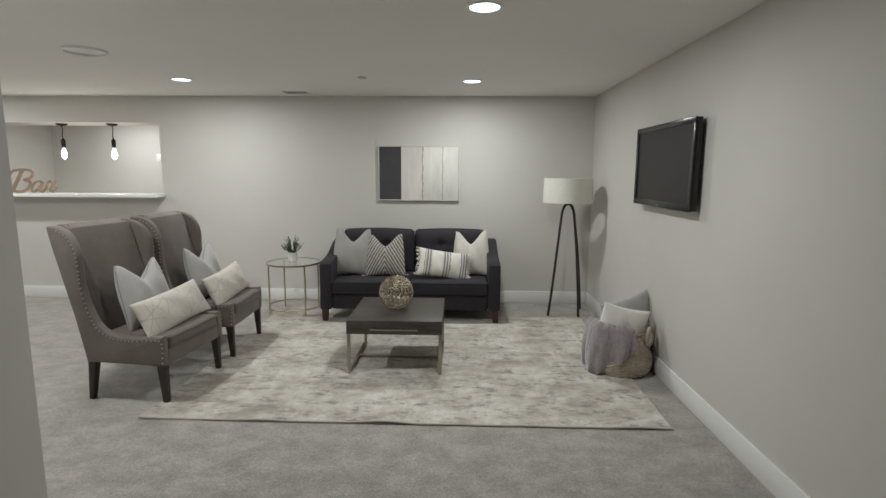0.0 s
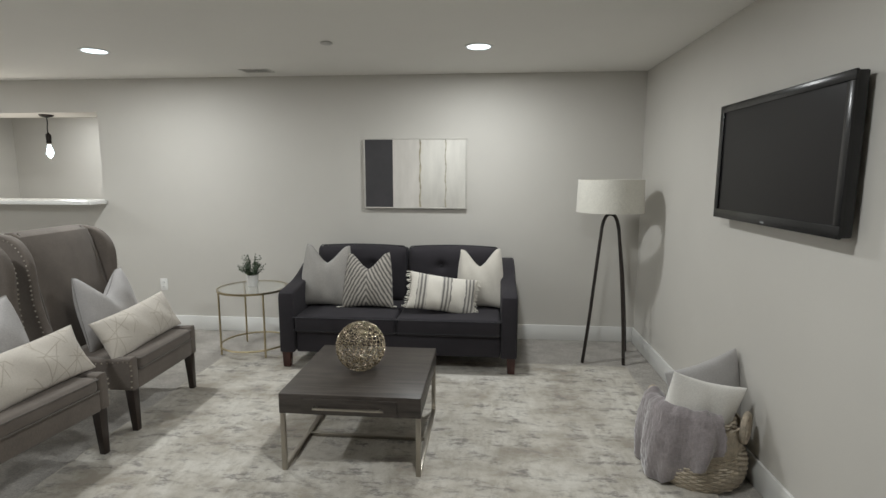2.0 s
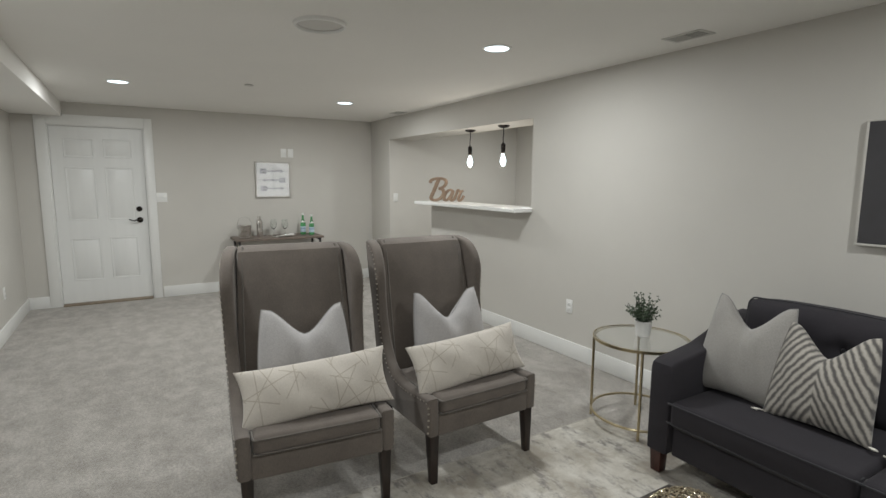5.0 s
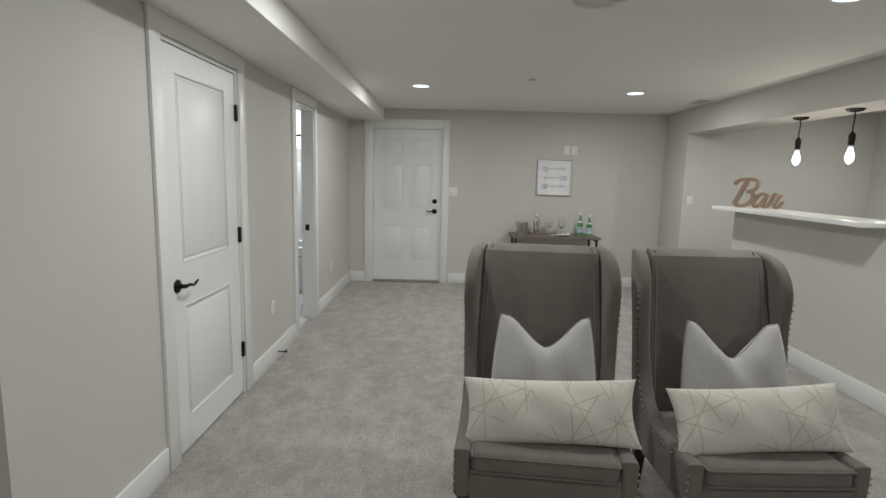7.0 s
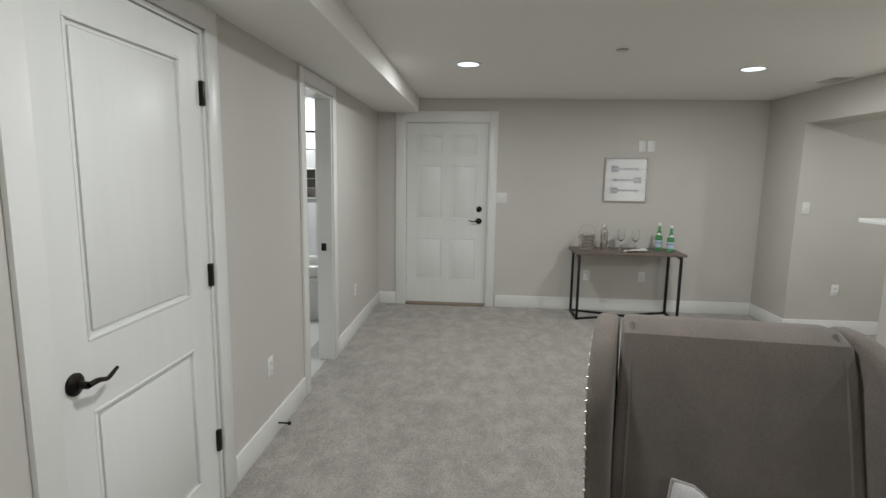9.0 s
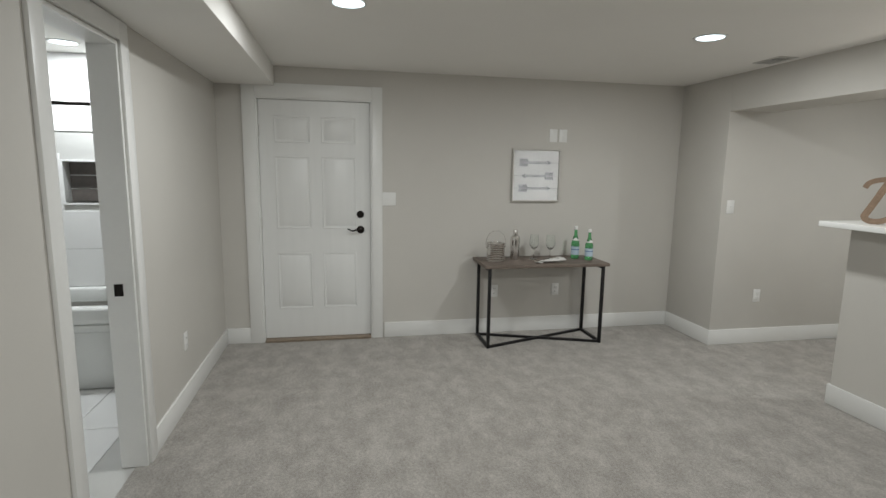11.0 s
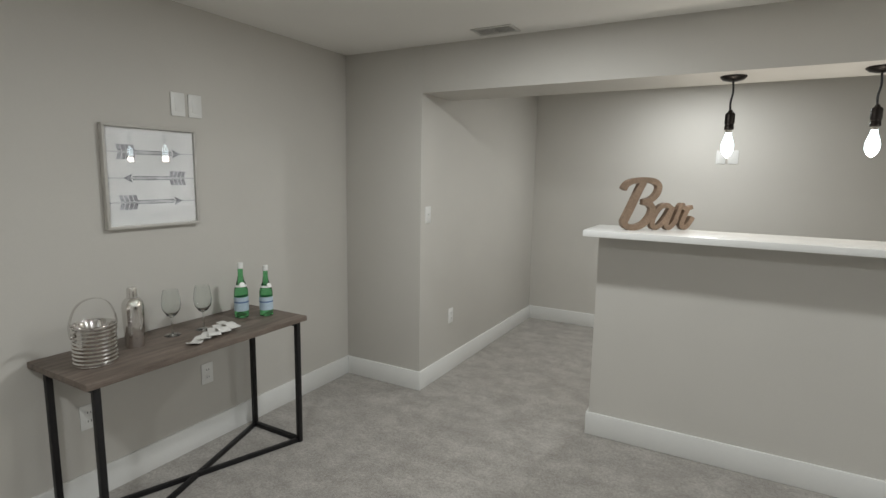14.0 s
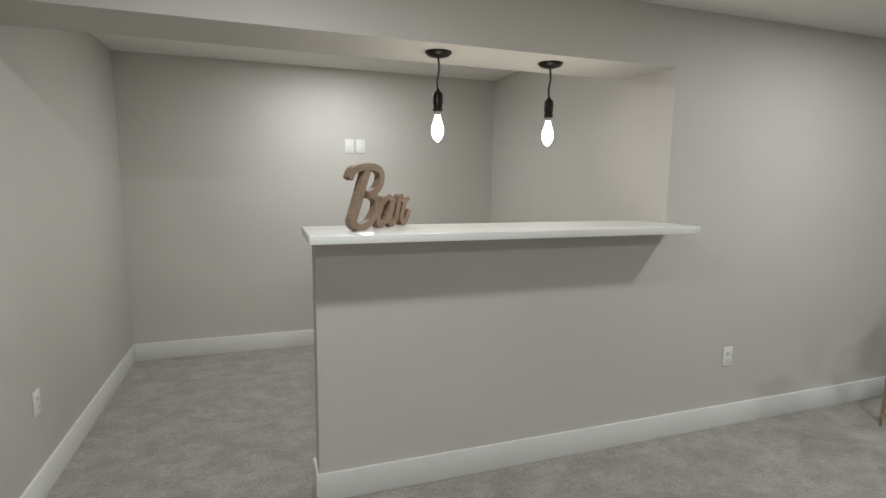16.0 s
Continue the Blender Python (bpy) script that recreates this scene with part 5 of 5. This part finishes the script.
def arrow_picture():
    """Hangs on the west wall and looks along +x."""
    p = thing("arrow_print", pose(X0, 4.543, 1.481, 0, 0, -90), "framed print of three grey feathered arrows under glass", "picture")
    w, h, d = 0.231, 0.240, 0.03
    part(p, "frame", boxes("frame", [(-w, w, 0, d, h - 0.014, h), (-w, w, 0, d, -h, -h + 0.014), (-w, -w + 0.014, 0, d, -h + 0.014, h - 0.014), (w - 0.014, w, 0, d, -h + 0.014, h - 0.014)], 0.002), M_WHITEFRAME, None, "whitewashed wood frame")
    part(p, "print", boxes("print", [(-w + 0.014, w - 0.014, 0.001, 0.016, -h + 0.014, h - 0.014)]), M_PRINT)
    for k, (z, s) in enumerate(((0.115, -1), (-0.005, 1), (-0.118, -1))):
        bm = bmesh.new()
        y0, y1 = 0.0162, 0.0172

        def flat(pts):
            lo = [bm.verts.new((s * a, y0, z + b)) for a, b in pts]
            hi = [bm.verts.new((s * a, y1, z + b)) for a, b in pts]
            bm.faces.new(hi)
            for i in range(len(pts)):
                j = (i + 1) % len(pts)
                bm.faces.new((lo[i], lo[j], hi[j], hi[i]))

        flat([(-0.215, -0.0015), (0.215, -0.0015), (0.215, 0.0015), (-0.215, 0.0015)])
        flat([(-0.08, 0.004), (0.10, 0.004), (0.10, 0.010), (-0.08, 0.010)])
        flat([(-0.08, -0.010), (0.10, -0.010), (0.10, -0.004), (-0.08, -0.004)])
        flat([(0.10, -0.022), (0.145, 0.0), (0.10, 0.022), (0.112, 0.0)])
        for b in (-1, 1):
            for i in range(4):
                a0 = -0.16 + 0.021 * i
                flat([(a0, b * 0.004), (a0 + 0.017, b * 0.004), (a0 + 0.008, b * 0.034), (a0 - 0.009, b * 0.034)])
        part(p, "arrow", mesh_of(bm, "arrow", False), M_INK, None, "grey watercolour arrow")
    g = part(p, "glass", boxes("glass", [(-w + 0.014, w - 0.014, 0.0195, 0.0215, -h + 0.014, h - 0.014)]), M_CLEAR)
    g.visible_shadow = False
    return p


arrow_picture()

# ---- bathroom behind the open doorway ----
BW = -7.22
setting("wall_bathroom", boxes("wall_bathroom", [(BA1 + 0.25, BA1 + 0.37, -0.4, YS - 0.12, 0, CEIL), (X0, BA1 + 0.37, -0.5, -0.4, 0, CEIL)]), M_TRIM, "white bathroom wall", "wall")
setting("floor_bathroom", boxes("floor_bathroom", [(X0, BA1 + 0.25, -0.4, 1.735, -0.12, -0.004)]), M_GROUT, "pale grout bed of the bathroom floor", "floor")
setting("wall_tile_bed", boxes("wall_tile_bed", [(X0, BW - 0.008, -0.4, 0.70, 0.5, CEIL), (X0, BW - 0.008, 1.10, YS - 0.12, 0.5, CEIL), (X0, BW - 0.008, 0.70, 1.10, 0.5, 1.225), (X0, BW - 0.008, 0.70, 1.10, 1.54, CEIL)]), M_GROUT, "grout bed of the tiled shower wall", "wall")
st = bpy.data.objects["trim_bath.001"] if "trim_bath.001" in bpy.data.objects else bpy.data.objects["trim_bath"]
part(st, "strike_plate", boxes("strike_plate", [(BA0 + 0.018, BA0 + 0.022, YS - 0.085, YS - 0.045, 0.895, 0.955)], 0.001), M_BRONZE, None, "dark bronze strike plate")


def bathtub():
    t = thing("bathtub", pose(0, 0, 0), "white alcove bathtub with stepped apron", "bathtub")
    x0, x1, y0, y1 = BW - 0.005, -6.50, -0.35, 1.66
    bm = bmesh.new()
    add_box(bm, x1 - 0.05, x1, y0, y1, 0.0, 0.40, 0.008, 2)
    add_box(bm, x1 - 0.10, x1 + 0.012, y0, y1, 0.40, 0.45, 0.012, 3)
    part(t, "apron", mesh_of(bm, "apron"), M_TUB)
    part(t, "rim", boxes("rim", [(x1 - 0.10, x1 + 0.004, y0, y1, 0.45, 0.565), (x0, x0 + 0.07, y0, y1, 0.45, 0.565), (x0 + 0.07, x1 - 0.10, y0, y0 + 0.1, 0.45, 0.565), (x0 + 0.07, x1 - 0.10, y1 - 0.1, y1, 0.45, 0.565)], 0.02, 3), M_TUB)
    part(t, "basin", boxes("basin", [(x0, x1 - 0.05, y0, y1, 0.02, 0.14)], 0.01), M_TUB)
    return t


bathtub()
rod = thing("shower_rod", pose(-6.50, 0, 1.90), "dark bronze shower curtain rod", "shower rod")
part(rod, "bar", tubes("bar", [[(0, -0.40, 0), (0, 1.67, 0)]], 0.0125, 12), M_BRONZE)
part(rod, "flange", lathe("flange", [(0, 0), (0.03, 0), (0.03, 0.008), (0.014, 0.014), (0, 0.014)], 20), M_BRONZE, pose(0, 1.67, 0, 90))
jar = thing("glass_jar", pose(-7.265, 0.955, 1.2255), "clear glass jar of tan bath salts in the niche", "jar")
part(jar, "salts", lathe("salts", [(0, 0.002), (0.026, 0.002), (0.027, 0.05), (0, 0.054)], 24), M_SALT)
part(jar, "glass", lathe("glass", [(0, 0), (0.031, 0), (0.032, 0.075), (0.018, 0.095), (0.018, 0.105), (0.016, 0.105), (0.016, 0.094), (0.03, 0.073), (0.029, 0.003), (0, 0.0015)], 28), M_CLEAR)
part(jar, "lid", lathe("lid", [(0, 0.106), (0.022, 0.106), (0.024, 0.118), (0.014, 0.126), (0, 0.126)], 24), M_CLEAR)
niche = setting("shower_niche", boxes("shower_niche", [(X0 + 0.001, X0 + 0.004, 0.70, 1.10, 1.225, 1.54), (X0 + 0.004, BW + 0.002, 0.685, 0.70, 1.21, 1.555), (X0 + 0.004, BW + 0.002, 1.10, 1.115, 1.21, 1.555), (X0 + 0.004, BW + 0.006, 0.70, 1.10, 1.21, 1.225), (X0 + 0.004, BW + 0.002, 0.70, 1.10, 1.54, 1.555)]), M_TILE, "recessed shelf in the shower wall", "niche")

# ---- tiles, last ----
wall_ob = bpy.data.objects["wall_tile_bed"]
t_me = boxes("wall_tile", [(0, 0.008, -0.2985, 0.2985, -0.1485, 0.1485)], 0.0012, 1)
row = 0
z = 0.715
while z < CEIL - 0.1:
    y = -0.25 + (0.3 if row % 2 else 0.0)
    while y < 1.5:
        if not (0.40 < y < 1.40 and 1.08 < z < 1.69):
            part(wall_ob, "tile", t_me, M_TILE, pose(BW - 0.008, y, z))
        y += 0.6
    z += 0.3
    row += 1
for (ya, yb, za, zb) in ((0.55, 0.685, 1.165, 1.465), (1.115, 1.30, 1.165, 1.465), (0.40, 0.685, 1.466, 1.60), (1.115, 1.40, 1.466, 1.60)):
    part(wall_ob, "tile", boxes("edge_tile", [(BW - 0.008, BW, ya, yb, za, zb)], 0.0012, 1), M_TILE)
d_me = boxes("niche_tile", [(0, 0.006, -0.198, 0.198, -0.0485, 0.0485)], 0.001, 1)
for k in range(3):
    part(niche, "tile", d_me, M_DARKTILE, pose(X0 + 0.004, 0.90, 1.277 + 0.105 * k), "grey-brown niche tile")
floor_ob = bpy.data.objects["floor_bathroom"]
f_me = boxes("floor_tile", [(-0.298, 0.298, -0.148, 0.148, -0.004, 0.003)], 0.0012, 1)
for i in range(3):
    for j in range(6):
        part(floor_ob, "tile", f_me, M_TILE, pose(-6.18 + 0.6 * i - (0.012 if j % 2 else 0), -0.22 + 0.3 * j + 0.1, 0))
